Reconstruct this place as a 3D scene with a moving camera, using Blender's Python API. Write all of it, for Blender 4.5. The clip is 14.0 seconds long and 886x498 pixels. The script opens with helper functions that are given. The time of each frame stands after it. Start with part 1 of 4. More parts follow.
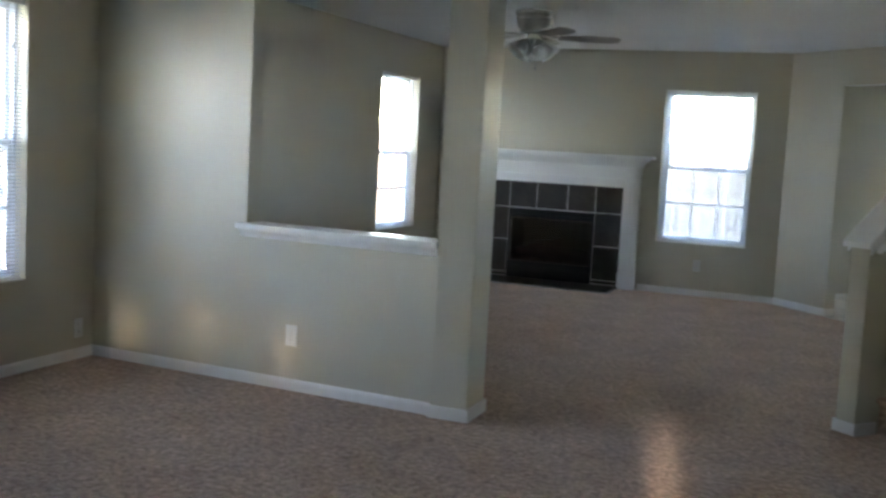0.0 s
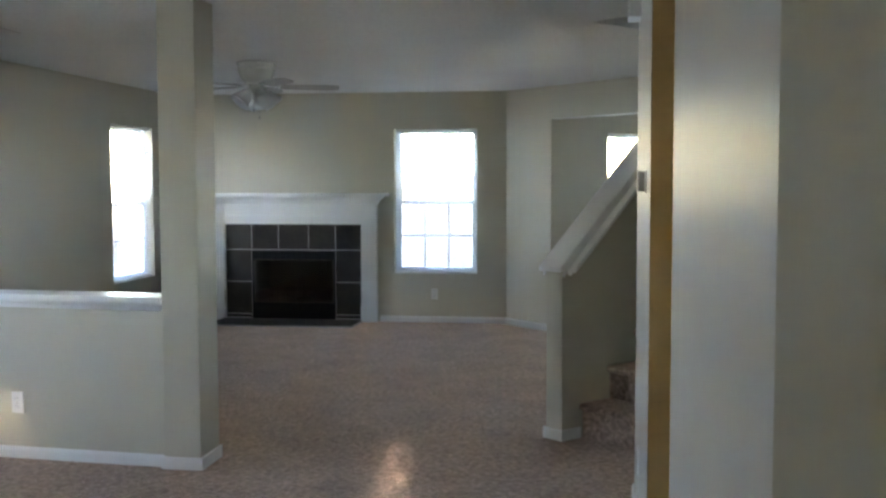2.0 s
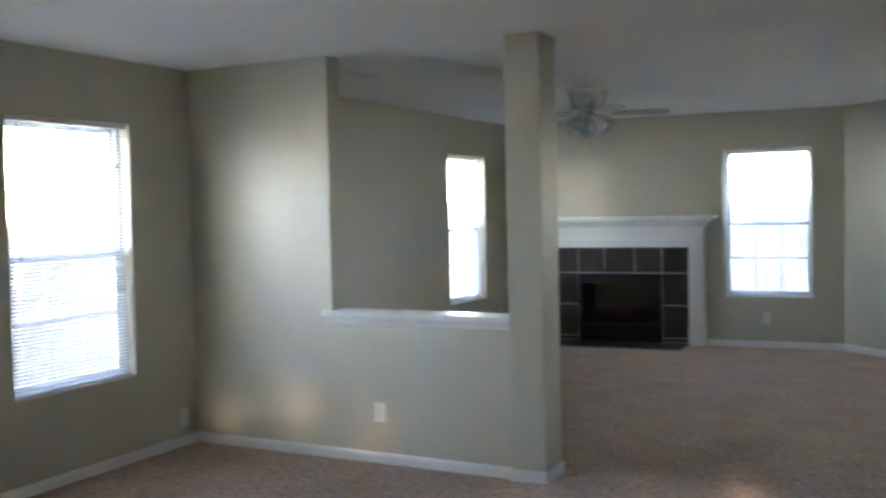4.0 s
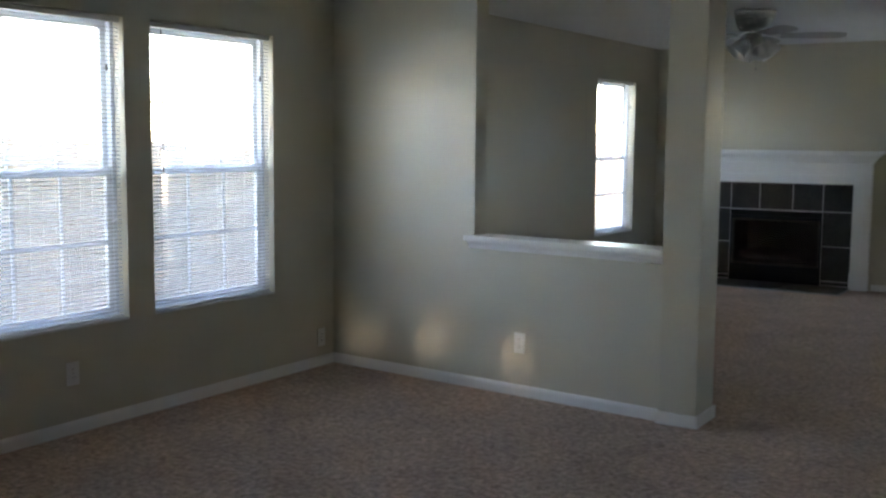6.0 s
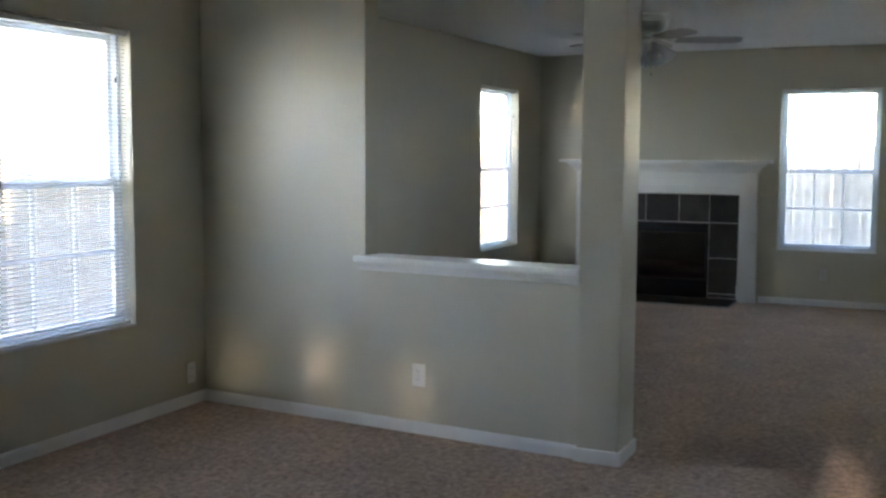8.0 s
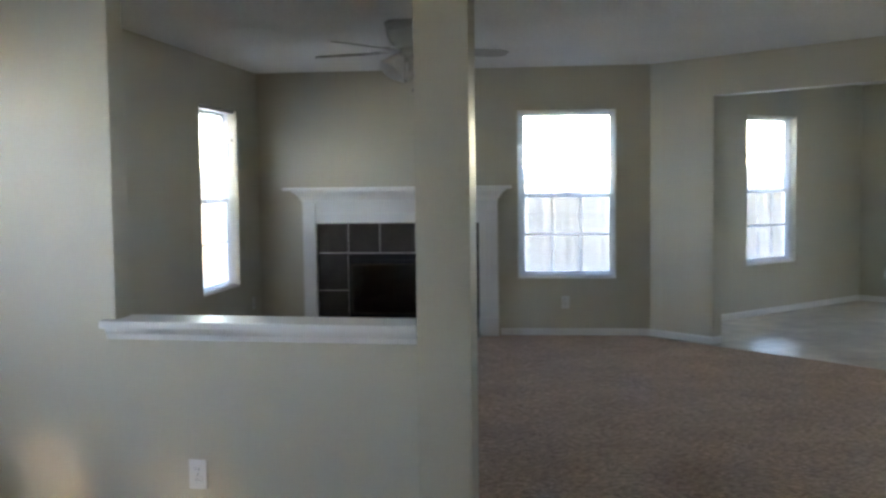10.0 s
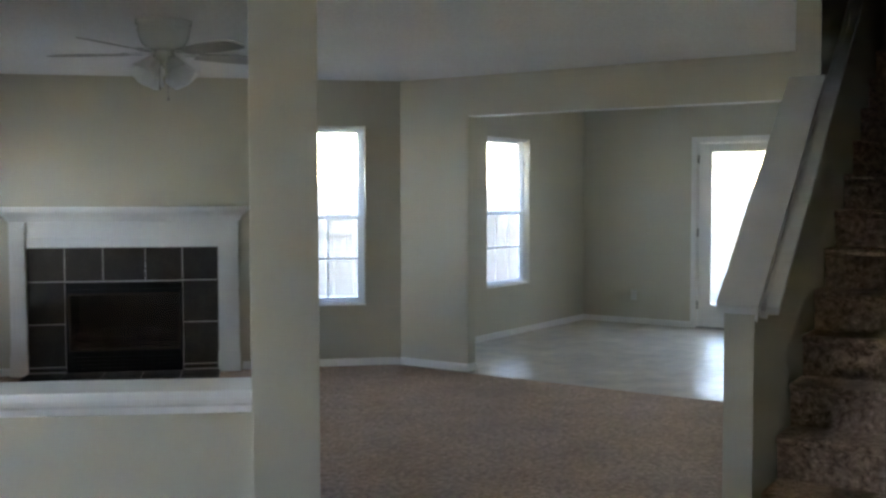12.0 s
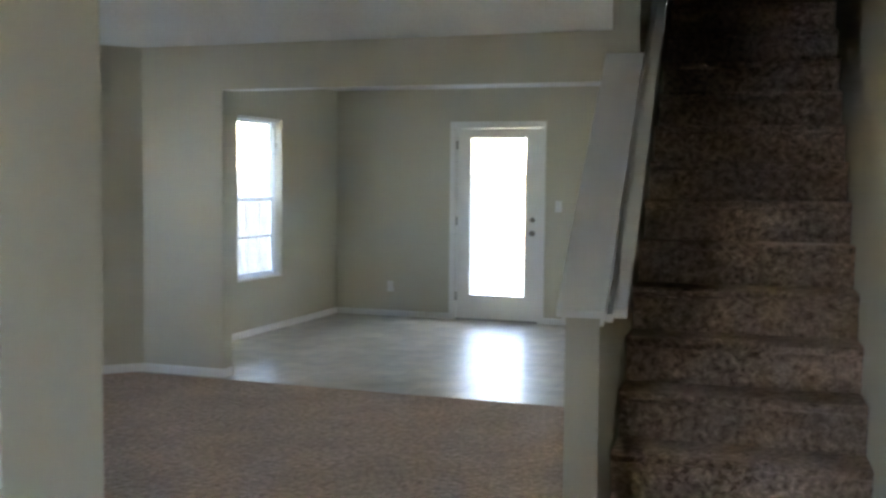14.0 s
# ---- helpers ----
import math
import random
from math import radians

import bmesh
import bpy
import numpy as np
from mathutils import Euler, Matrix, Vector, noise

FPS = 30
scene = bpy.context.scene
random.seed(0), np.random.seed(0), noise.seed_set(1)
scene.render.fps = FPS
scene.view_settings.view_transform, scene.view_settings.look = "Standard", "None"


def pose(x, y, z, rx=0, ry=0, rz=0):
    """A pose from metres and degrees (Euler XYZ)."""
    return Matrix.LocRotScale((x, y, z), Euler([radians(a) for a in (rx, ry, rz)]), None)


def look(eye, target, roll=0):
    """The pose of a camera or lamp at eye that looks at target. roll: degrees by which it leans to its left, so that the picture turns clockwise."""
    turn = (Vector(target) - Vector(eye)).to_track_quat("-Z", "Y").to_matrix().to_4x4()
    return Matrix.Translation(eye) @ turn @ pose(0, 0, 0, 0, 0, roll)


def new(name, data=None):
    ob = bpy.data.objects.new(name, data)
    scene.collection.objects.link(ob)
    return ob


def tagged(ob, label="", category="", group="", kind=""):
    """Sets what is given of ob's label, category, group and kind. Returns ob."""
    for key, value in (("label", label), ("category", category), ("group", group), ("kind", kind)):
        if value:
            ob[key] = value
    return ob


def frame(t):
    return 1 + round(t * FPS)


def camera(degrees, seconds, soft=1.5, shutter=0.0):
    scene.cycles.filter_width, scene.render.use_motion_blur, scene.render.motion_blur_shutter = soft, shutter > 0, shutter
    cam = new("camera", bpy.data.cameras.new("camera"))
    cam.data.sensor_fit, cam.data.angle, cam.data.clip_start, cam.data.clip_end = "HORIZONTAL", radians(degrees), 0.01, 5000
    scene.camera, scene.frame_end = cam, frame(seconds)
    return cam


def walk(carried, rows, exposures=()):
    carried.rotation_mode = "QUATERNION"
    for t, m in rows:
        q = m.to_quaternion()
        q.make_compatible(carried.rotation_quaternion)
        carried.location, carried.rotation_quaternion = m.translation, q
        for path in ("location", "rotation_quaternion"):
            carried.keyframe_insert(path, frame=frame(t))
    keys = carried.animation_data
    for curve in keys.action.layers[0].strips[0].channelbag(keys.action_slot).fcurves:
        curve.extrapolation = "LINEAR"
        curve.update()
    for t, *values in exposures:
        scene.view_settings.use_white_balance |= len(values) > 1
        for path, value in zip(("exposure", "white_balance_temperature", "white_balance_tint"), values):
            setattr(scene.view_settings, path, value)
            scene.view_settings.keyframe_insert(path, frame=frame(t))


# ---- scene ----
EXPOSURES = [(0.0, 5.55, 6750, 21), (1.0, 6.0, 6800, 21), (2.0, 5.84, 6800, 21), (3.0, 5.78, 6750, 21), (4.2, 5.75, 6750, 21), (6.5, 4.9, 6800, 21), (7.2, 5.0, 6800, 21), (9.3, 5.45, 6850, 22), (11.0, 5.38, 6950, 23), (13.0, 5.6, 7000, 22), (14.0, 5.7, 7050, 22)]
cam = camera(45.83, 14.0, soft=2.6, shutter=0.4)
PATH = [
    (0.0, pose(1.699, -4.905, 1.406, 90, 0, 20.96) @ pose(0, 0, 0, -5.80, 0, 0) @ pose(0, 0, 0, 0, 0, 3.10)),
    (0.5, pose(1.687, -4.940, 1.413, 90, 0, 16.57) @ pose(0, 0, 0, -6.89, 0, 0) @ pose(0, 0, 0, 0, 0, 2.76)),
    (1.0, pose(1.766, -5.042, 1.438, 90, 0, 11.82) @ pose(0, 0, 0, -7.05, 0, 0) @ pose(0, 0, 0, 0, 0, 2.53)),
    (1.5, pose(1.906, -5.122, 1.477, 90, 0, 8.86) @ pose(0, 0, 0, -5.29, 0, 0) @ pose(0, 0, 0, 0, 0, 1.39)),
    (2.0, pose(2.008, -5.130, 1.500, 90, 0, 8.23) @ pose(0, 0, 0, -3.70, 0, 0) @ pose(0, 0, 0, 0, 0, -0.11)),
    (2.5, pose(2.046, -5.147, 1.529, 90, 0, 9.79) @ pose(0, 0, 0, -2.42, 0, 0) @ pose(0, 0, 0, 0, 0, -1.13)),
    (3.0, pose(2.016, -5.194, 1.534, 90, 0, 13.54) @ pose(0, 0, 0, -1.45, 0, 0) @ pose(0, 0, 0, 0, 0, -0.94)),
    (3.5, pose(1.971, -5.300, 1.536, 90, 0, 19.35) @ pose(0, 0, 0, -1.59, 0, 0) @ pose(0, 0, 0, 0, 0, -0.82)),
    (4.0, pose(1.900, -5.315, 1.506, 90, 0, 25.15) @ pose(0, 0, 0, -2.22, 0, 0) @ pose(0, 0, 0, 0, 0, -1.23)),
    (4.2, pose(1.888, -5.298, 1.500, 90, 0, 27.64) @ pose(0, 0, 0, -2.57, 0, 0) @ pose(0, 0, 0, 0, 0, -1.25)),
    (6.3, pose(1.707, -5.073, 1.455, 90, 0, 32.59) @ pose(0, 0, 0, -6.25, 0, 0) @ pose(0, 0, 0, 0, 0, 0.41)),
    (6.5, pose(1.739, -5.106, 1.464, 90, 0, 31.91) @ pose(0, 0, 0, -6.38, 0, 0) @ pose(0, 0, 0, 0, 0, 0.26)),
    (7.0, pose(1.668, -5.012, 1.451, 90, 0, 30.17) @ pose(0, 0, 0, -6.20, 0, 0) @ pose(0, 0, 0, 0, 0, 0.33)),
    (7.2, pose(1.637, -4.951, 1.443, 90, 0, 29.63) @ pose(0, 0, 0, -5.98, 0, 0) @ pose(0, 0, 0, 0, 0, 0.42)),
    (9.3, pose(0.570, -4.001, 1.430, 90, 0, 13.81) @ pose(0, 0, 0, -4.16, 0, 0) @ pose(0, 0, 0, 0, 0, -0.93)),
    (9.5, pose(0.537, -3.933, 1.422, 90, 0, 12.05) @ pose(0, 0, 0, -3.98, 0, 0) @ pose(0, 0, 0, 0, 0, -1.10)),
    (10.0, pose(0.327, -3.740, 1.428, 90, 0, 6.66) @ pose(0, 0, 0, -3.75, 0, 0) @ pose(0, 0, 0, 0, 0, -0.70)),
    (10.5, pose(0.186, -3.650, 1.487, 90, 0, 1.31) @ pose(0, 0, 0, -3.91, 0, 0) @ pose(0, 0, 0, 0, 0, 0.02)),
    (11.0, pose(0.068, -3.570, 1.473, 90, 0, -3.18) @ pose(0, 0, 0, -3.36, 0, 0) @ pose(0, 0, 0, 0, 0, -0.40)),
    (11.5, pose(-0.093, -3.353, 1.469, 90, 0, -7.05) @ pose(0, 0, 0, -3.09, 0, 0) @ pose(0, 0, 0, 0, 0, -0.11)),
    (12.0, pose(-0.224, -3.106, 1.475, 90, 0, -10.66) @ pose(0, 0, 0, -3.00, 0, 0) @ pose(0, 0, 0, 0, 0, -0.06)),
    (12.5, pose(-0.271, -2.818, 1.462, 90, 0, -13.63) @ pose(0, 0, 0, -2.93, 0, 0) @ pose(0, 0, 0, 0, 0, -0.20)),
    (13.0, pose(-0.311, -2.578, 1.463, 90, 0, -17.15) @ pose(0, 0, 0, -3.15, 0, 0) @ pose(0, 0, 0, 0, 0, -0.49)),
    (13.5, pose(-0.393, -2.402, 1.459, 90, 0, -21.67) @ pose(0, 0, 0, -3.38, 0, 0) @ pose(0, 0, 0, 0, 0, -0.15)),
    (14.0, pose(-0.323, -2.257, 1.466, 90, 0, -25.88) @ pose(0, 0, 0, -3.69, 0, 0) @ pose(0, 0, 0, 0, 0, 0.59)),
]
walk(cam, PATH, EXPOSURES)


# ---- light ----
SUN_EL, SUN_AZ = 16.0, 0.0
world = bpy.data.worlds.new("world")
scene.world = world
world.use_nodes = True
wn = world.node_tree
bg = wn.nodes["Background"]
sky = wn.nodes.new("ShaderNodeTexSky")
sky.sky_type = "NISHITA"
sky.sun_disc = False
sky.sun_elevation = radians(SUN_EL)
sky.sun_rotation = radians(180 + SUN_AZ)
sky.air_density, sky.dust_density = 1.0, 0.2
wn.links.new(sky.outputs[0], bg.inputs[0])
bg.inputs[1].default_value = 0.15
sun = new("sun", bpy.data.lights.new("sun", "SUN"))
sun.data.energy, sun.data.angle, sun.data.color = 2.6, radians(0.5), (1.0, 0.88, 0.68)
sun_dir = Vector((math.sin(radians(SUN_AZ)), -math.cos(radians(SUN_AZ)), math.tan(radians(SUN_EL))))
sun.matrix_world = look(sun_dir * 20, (0, 0, 0))

# fill lamp added to brighten the front room; the back wall has no window here
back = new("fill_light_back", bpy.data.lights.new("fill_light_back", "AREA"))
back.data.shape, back.data.size, back.data.size_y = "RECTANGLE", 1.8, 1.3
back.data.energy, back.data.color = 0.03, (1.0, 0.97, 0.92)
back.matrix_world = look((-1.4, -6.33, 1.35), (-1.4, 0, 1.2))

S = math.sqrt(0.5)


# ---- materials ----
def material(name, color, rough=0.5, metal=0.0, spec=0.5, grain=0.0, grain_scale=200.0, stain=0.0, stain_scale=2.0, bump=0.0, per_object=0.0):
    m = bpy.data.materials.new(name)
    m.use_nodes = True
    n, l = m.node_tree.nodes, m.node_tree.links
    b = n["Principled BSDF"]
    b.inputs["Base Color"].default_value = (*color, 1)
    b.inputs["Roughness"].default_value = rough
    b.inputs["Metallic"].default_value = metal
    b.inputs["Specular IOR Level"].default_value = spec
    co = n.new("ShaderNodeTexCoord").outputs["Object"]
    fine = n.new("ShaderNodeTexNoise")
    fine.inputs["Scale"].default_value, fine.inputs["Detail"].default_value = grain_scale, 3
    l.new(co, fine.inputs["Vector"])
    wide = n.new("ShaderNodeTexNoise")
    wide.inputs["Scale"].default_value, wide.inputs["Detail"].default_value = stain_scale, 5
    l.new(co, wide.inputs["Vector"])
    value = None
    for tex, amount in ((fine, grain), (wide, stain)):
        if amount:
            r = n.new("ShaderNodeMapRange")
            r.inputs["From Min"].default_value, r.inputs["From Max"].default_value = 0.3, 0.7
            r.inputs["To Min"].default_value, r.inputs["To Max"].default_value = 1 - amount, 1 + amount
            l.new(tex.outputs["Fac"], r.inputs["Value"])
            if value is None:
                value = r.outputs[0]
            else:
                mu = n.new("ShaderNodeMath")
                mu.operation = "MULTIPLY"
                l.new(value, mu.inputs[0]), l.new(r.outputs[0], mu.inputs[1])
                value = mu.outputs[0]
    if per_object:
        info = n.new("ShaderNodeObjectInfo")
        r = n.new("ShaderNodeMapRange")
        r.inputs["To Min"].default_value, r.inputs["To Max"].default_value = 1 - per_object, 1 + per_object
        l.new(info.outputs["Random"], r.inputs["Value"])
        if value is None:
            value = r.outputs[0]
        else:
            mu = n.new("ShaderNodeMath")
            mu.operation = "MULTIPLY"
            l.new(value, mu.inputs[0]), l.new(r.outputs[0], mu.inputs[1])
            value = mu.outputs[0]
    if value is not None:
        sc = n.new("ShaderNodeVectorMath")
        sc.operation = "SCALE"
        sc.inputs[0].default_value = color
        l.new(value, sc.inputs["Scale"])
        l.new(sc.outputs[0], b.inputs["Base Color"])
    if bump:
        bp = n.new("ShaderNodeBump")
        bp.inputs["Strength"].default_value, bp.inputs["Distance"].default_value = 1.0, bump
        l.new(fine.outputs["Fac"], bp.inputs["Height"])
        l.new(bp.outputs[0], b.inputs["Normal"])
    return m


WALL = material("wall_paint", (0.57, 0.536, 0.43), 0.46, spec=0.7, grain=0.012, grain_scale=60, stain=0.03, stain_scale=1.3, bump=0.0003)
WALL.node_tree.nodes["Principled BSDF"].inputs["Coat Weight"].default_value = 0.25
WALL.node_tree.nodes["Principled BSDF"].inputs["Coat Roughness"].default_value = 0.38
# grayer, darker and less glossy than wall_paint, used on the entry side wall
ENTRY = material("entry_wall_gray", (0.50, 0.488, 0.455), 0.5, spec=0.4, grain=0.012, grain_scale=60, stain=0.03, stain_scale=1.8, bump=0.0003)
CEIL = material("ceiling_texture", (0.88, 0.885, 0.89), 0.9, grain=0.06, grain_scale=34, stain=0.03, stain_scale=0.9, bump=0.006)
TRIM = material("trim_paint", (0.87, 0.865, 0.85), 0.3, grain=0.01, grain_scale=30, stain=0.02, stain_scale=5)
VINYL_W = material("window_vinyl", (0.80, 0.84, 0.90), 0.35, stain=0.02, stain_scale=6)
PLATE = material("outlet_plastic", (0.80, 0.80, 0.78), 0.3, stain=0.01)
DARK = material("dark_slot", (0.02, 0.02, 0.02), 0.6, stain=0.05)
BLACK = material("black_metal", (0.008, 0.008, 0.0085), 0.6, spec=0.25, grain=0.1, stain=0.1, stain_scale=8)
BRICK_IN = material("firebox_refractory", (0.07, 0.062, 0.05), 0.9, grain=0.2, grain_scale=60, stain=0.4, stain_scale=7, bump=0.004)
LOG = material("charred_grate", (0.05, 0.045, 0.04), 0.9, grain=0.2, stain=0.3, stain_scale=20, bump=0.003)
SLATE = material("slate_tile", (0.045, 0.039, 0.032), 0.5, spec=0.3, grain=0.12, grain_scale=40, stain=0.22, stain_scale=6, bump=0.0012, per_object=0.14)
GROUT = material("tile_grout", (0.46, 0.45, 0.43), 0.85, grain=0.08, stain=0.08, stain_scale=9, bump=0.001)
OCHRE = material("ochre_paint", (0.86, 0.60, 0.26), 0.5, grain=0.02, grain_scale=50, stain=0.05, stain_scale=3)
WHITE_METAL = material("fan_enamel", (0.86, 0.88, 0.86), 0.18, stain=0.03, stain_scale=9)
BLADE = material("fan_blade", (0.46, 0.46, 0.445), 0.4, grain=0.03, grain_scale=90, stain=0.06, stain_scale=8)
CHROME = material("satin_nickel", (0.30, 0.28, 0.25), 0.3, metal=1.0, stain=0.05, stain_scale=30)
BRONZE = material("dark_bronze", (0.05, 0.042, 0.03), 0.4, metal=0.8, stain=0.1, stain_scale=20)
WAND = material("smoked_wand", (0.06, 0.058, 0.055), 0.4, stain=0.04, stain_scale=20)
GRAYP = material("gray_plastic", (0.33, 0.32, 0.30), 0.4, stain=0.04, stain_scale=10)
FENCE = material("weathered_cedar", (0.25, 0.215, 0.175), 0.85, grain=0.12, grain_scale=45, stain=0.2, stain_scale=3, bump=0.003, per_object=0.16)
GRASS = material("dry_grass", (0.25, 0.24, 0.14), 0.95, grain=0.3, grain_scale=30, stain=0.25, stain_scale=0.7, bump=0.03)
SIDING = material("neighbor_siding", (0.62, 0.60, 0.56), 0.7, stain=0.05, stain_scale=1)


def carpet_material():
    m = bpy.data.materials.new("carpet_pile")
    m.use_nodes = True
    n, l = m.node_tree.nodes, m.node_tree.links
    b = n["Principled BSDF"]
    b.inputs["Roughness"].default_value = 0.95
    b.inputs["Specular IOR Level"].default_value = 0.15
    b.inputs["Sheen Weight"].default_value = 0.55
    b.inputs["Sheen Tint"].default_value = (0.80, 0.60, 0.48, 1)
    b.inputs["Sheen Roughness"].default_value = 0.5
    co = n.new("ShaderNodeTexCoord").outputs["Object"]
    warp = n.new("ShaderNodeTexNoise")
    warp.inputs["Scale"].default_value = 12
    l.new(co, warp.inputs["Vector"])
    add = n.new("ShaderNodeVectorMath")
    add.operation = "MULTIPLY_ADD"
    add.inputs[1].default_value = (0.05, 0.05, 0.05)
    l.new(warp.outputs["Color"], add.inputs[0]), l.new(co, add.inputs[2])
    tuft = n.new("ShaderNodeTexNoise")
    tuft.inputs["Scale"].default_value, tuft.inputs["Detail"].default_value, tuft.inputs["Roughness"].default_value = 33, 6, 0.64
    l.new(add.outputs[0], tuft.inputs["Vector"])
    fleck = n.new("ShaderNodeTexNoise")
    fleck.inputs["Scale"].default_value, fleck.inputs["Detail"].default_value = 150, 2
    l.new(co, fleck.inputs["Vector"])
    lay = n.new("ShaderNodeTexNoise")
    lay.inputs["Scale"].default_value, lay.inputs["Detail"].default_value = 2.6, 6
    l.new(co, lay.inputs["Vector"])
    ramp = n.new("ShaderNodeValToRGB")
    e = ramp.color_ramp.elements
    e[0].position, e[0].color = 0.31, (0.19, 0.13, 0.098, 1)
    e[1].position, e[1].color = 0.71, (0.72, 0.54, 0.43, 1)
    mid = e.new(0.5)
    mid.color = (0.45, 0.322, 0.25, 1)
    l.new(tuft.outputs["Fac"], ramp.inputs[0])
    r1 = n.new("ShaderNodeMapRange")
    r1.inputs["From Min"].default_value, r1.inputs["From Max"].default_value, r1.inputs["To Min"].default_value, r1.inputs["To Max"].default_value = 0.3, 0.7, 0.8, 1.2
    l.new(fleck.outputs["Fac"], r1.inputs["Value"])
    r2 = n.new("ShaderNodeMapRange")
    r2.inputs["From Min"].default_value, r2.inputs["From Max"].default_value, r2.inputs["To Min"].default_value, r2.inputs["To Max"].default_value = 0.3, 0.7, 0.82, 1.16
    l.new(lay.outputs["Fac"], r2.inputs["Value"])
    mu = n.new("ShaderNodeMath")
    mu.operation = "MULTIPLY"
    l.new(r1.outputs[0], mu.inputs[0]), l.new(r2.outputs[0], mu.inputs[1])
    sc = n.new("ShaderNodeVectorMath")
    sc.operation = "SCALE"
    l.new(ramp.outputs[0], sc.inputs[0]), l.new(mu.outputs[0], sc.inputs["Scale"])
    l.new(sc.outputs[0], b.inputs["Base Color"])
    bp = n.new("ShaderNodeBump")
    bp.inputs["Distance"].default_value = 0.022
    l.new(tuft.outputs["Fac"], bp.inputs["Height"])
    l.new(bp.outputs[0], b.inputs["Normal"])
    return m


def vinyl_material():
    m = bpy.data.materials.new("vinyl_sheet")
    m.use_nodes = True
    n, l = m.node_tree.nodes, m.node_tree.links
    b = n["Principled BSDF"]
    b.inputs["Roughness"].default_value = 0.2
    co = n.new("ShaderNodeTexCoord").outputs["Object"]
    turn = n.new("ShaderNodeMapping")
    turn.inputs["Rotation"].default_value = (0, 0, radians(45))
    l.new(co, turn.inputs["Vector"])
    tile = n.new("ShaderNodeTexBrick")
    tile.offset = 0.0
    tile.inputs["Scale"].default_value = 1.0
    tile.inputs["Brick Width"].default_value, tile.inputs["Row Height"].default_value = 0.30, 0.30
    tile.inputs["Mortar Size"].default_value, tile.inputs["Mortar Smooth"].default_value = 0.004, 0.5
    tile.inputs["Color1"].default_value, tile.inputs["Color2"].default_value = (0.55, 0.50, 0.43, 1), (0.66, 0.605, 0.53, 1)
    tile.inputs["Mortar"].default_value = (0.46, 0.42, 0.36, 1)
    l.new(turn.outputs[0], tile.inputs["Vector"])
    cloud = n.new("ShaderNodeTexNoise")
    cloud.inputs["Scale"].default_value, cloud.inputs["Detail"].default_value = 5, 7
    l.new(co, cloud.inputs["Vector"])
    r = n.new("ShaderNodeMapRange")
    r.inputs["From Min"].default_value, r.inputs["From Max"].default_value, r.inputs["To Min"].default_value, r.inputs["To Max"].default_value = 0.3, 0.7, 0.8, 1.16
    l.new(cloud.outputs["Fac"], r.inputs["Value"])
    sc = n.new("ShaderNodeVectorMath")
    sc.operation = "SCALE"
    l.new(tile.outputs["Color"], sc.inputs[0]), l.new(r.outputs[0], sc.inputs["Scale"])
    l.new(sc.outputs[0], b.inputs["Base Color"])
    rr = n.new("ShaderNodeMapRange")
    rr.inputs["To Min"].default_value, rr.inputs["To Max"].default_value = 0.28, 0.42
    l.new(cloud.outputs["Fac"], rr.inputs["Value"])
    l.new(rr.outputs[0], b.inputs["Roughness"])
    bp = n.new("ShaderNodeBump")
    bp.inputs["Distance"].default_value = 0.001
    l.new(tile.outputs["Fac"], bp.inputs["Height"])
    bp.invert = True
    l.new(bp.outputs[0], b.inputs["Normal"])
    return m


def glass_material(name, tint, rough=0.0):
    m = bpy.data.materials.new(name)
    m.use_nodes = True
    b = m.node_tree.nodes["Principled BSDF"]
    b.inputs["Base Color"].default_value = (*tint, 1)
    b.inputs["Transmission Weight"].default_value = 1.0
    b.inputs["Roughness"].default_value = rough
    b.inputs["IOR"].default_value = 1.45
    return m


def screen_material():
    m = bpy.data.materials.new("insect_screen")
    m.use_nodes = True
    n, l = m.node_tree.nodes, m.node_tree.links
    b = n["Principled BSDF"]
    b.inputs["Base Color"].default_value = (0.30, 0.31, 0.33, 1)
    b.inputs["Roughness"].default_value = 0.8
    tr = n.new("ShaderNodeBsdfTransparent")
    mix = n.new("ShaderNodeMixShader")
    mix.inputs[0].default_value = 0.68
    l.new(b.outputs[0], mix.inputs[1]), l.new(tr.outputs[0], mix.inputs[2])
    l.new(mix.outputs[0], n["Material Output"].inputs[0])
    return m


def translucent(name, color, through_color, share, rough):
    m = bpy.data.materials.new(name)
    m.use_nodes = True
    n, l = m.node_tree.nodes, m.node_tree.links
    b = n["Principled BSDF"]
    b.inputs["Base Color"].default_value = (*color, 1)
    b.inputs["Roughness"].default_value = rough
    tr = n.new("ShaderNodeBsdfTranslucent")
    tr.inputs[0].default_value = (*through_color, 1)
    mix = n.new("ShaderNodeMixShader")
    mix.inputs[0].default_value = share
    l.new(b.outputs[0], mix.inputs[1]), l.new(tr.outputs[0], mix.inputs[2])
    l.new(mix.outputs[0], n["Material Output"].inputs[0])
    return m


CARPET, VINYL = carpet_material(), vinyl_material()
GLASS = glass_material("window_glass", (1, 1, 1))
FROST = translucent("frosted_glass", (0.95, 0.96, 0.96), (0.99, 0.99, 0.99), 0.62, 0.15)
SCREEN = screen_material()
FIREGLASS = glass_material("firebox_glass", (0.5, 0.48, 0.45), 0.03)
SLAT = translucent("blind_slat", (0.74, 0.75, 0.76), (0.62, 0.65, 0.69), 0.35, 0.4)


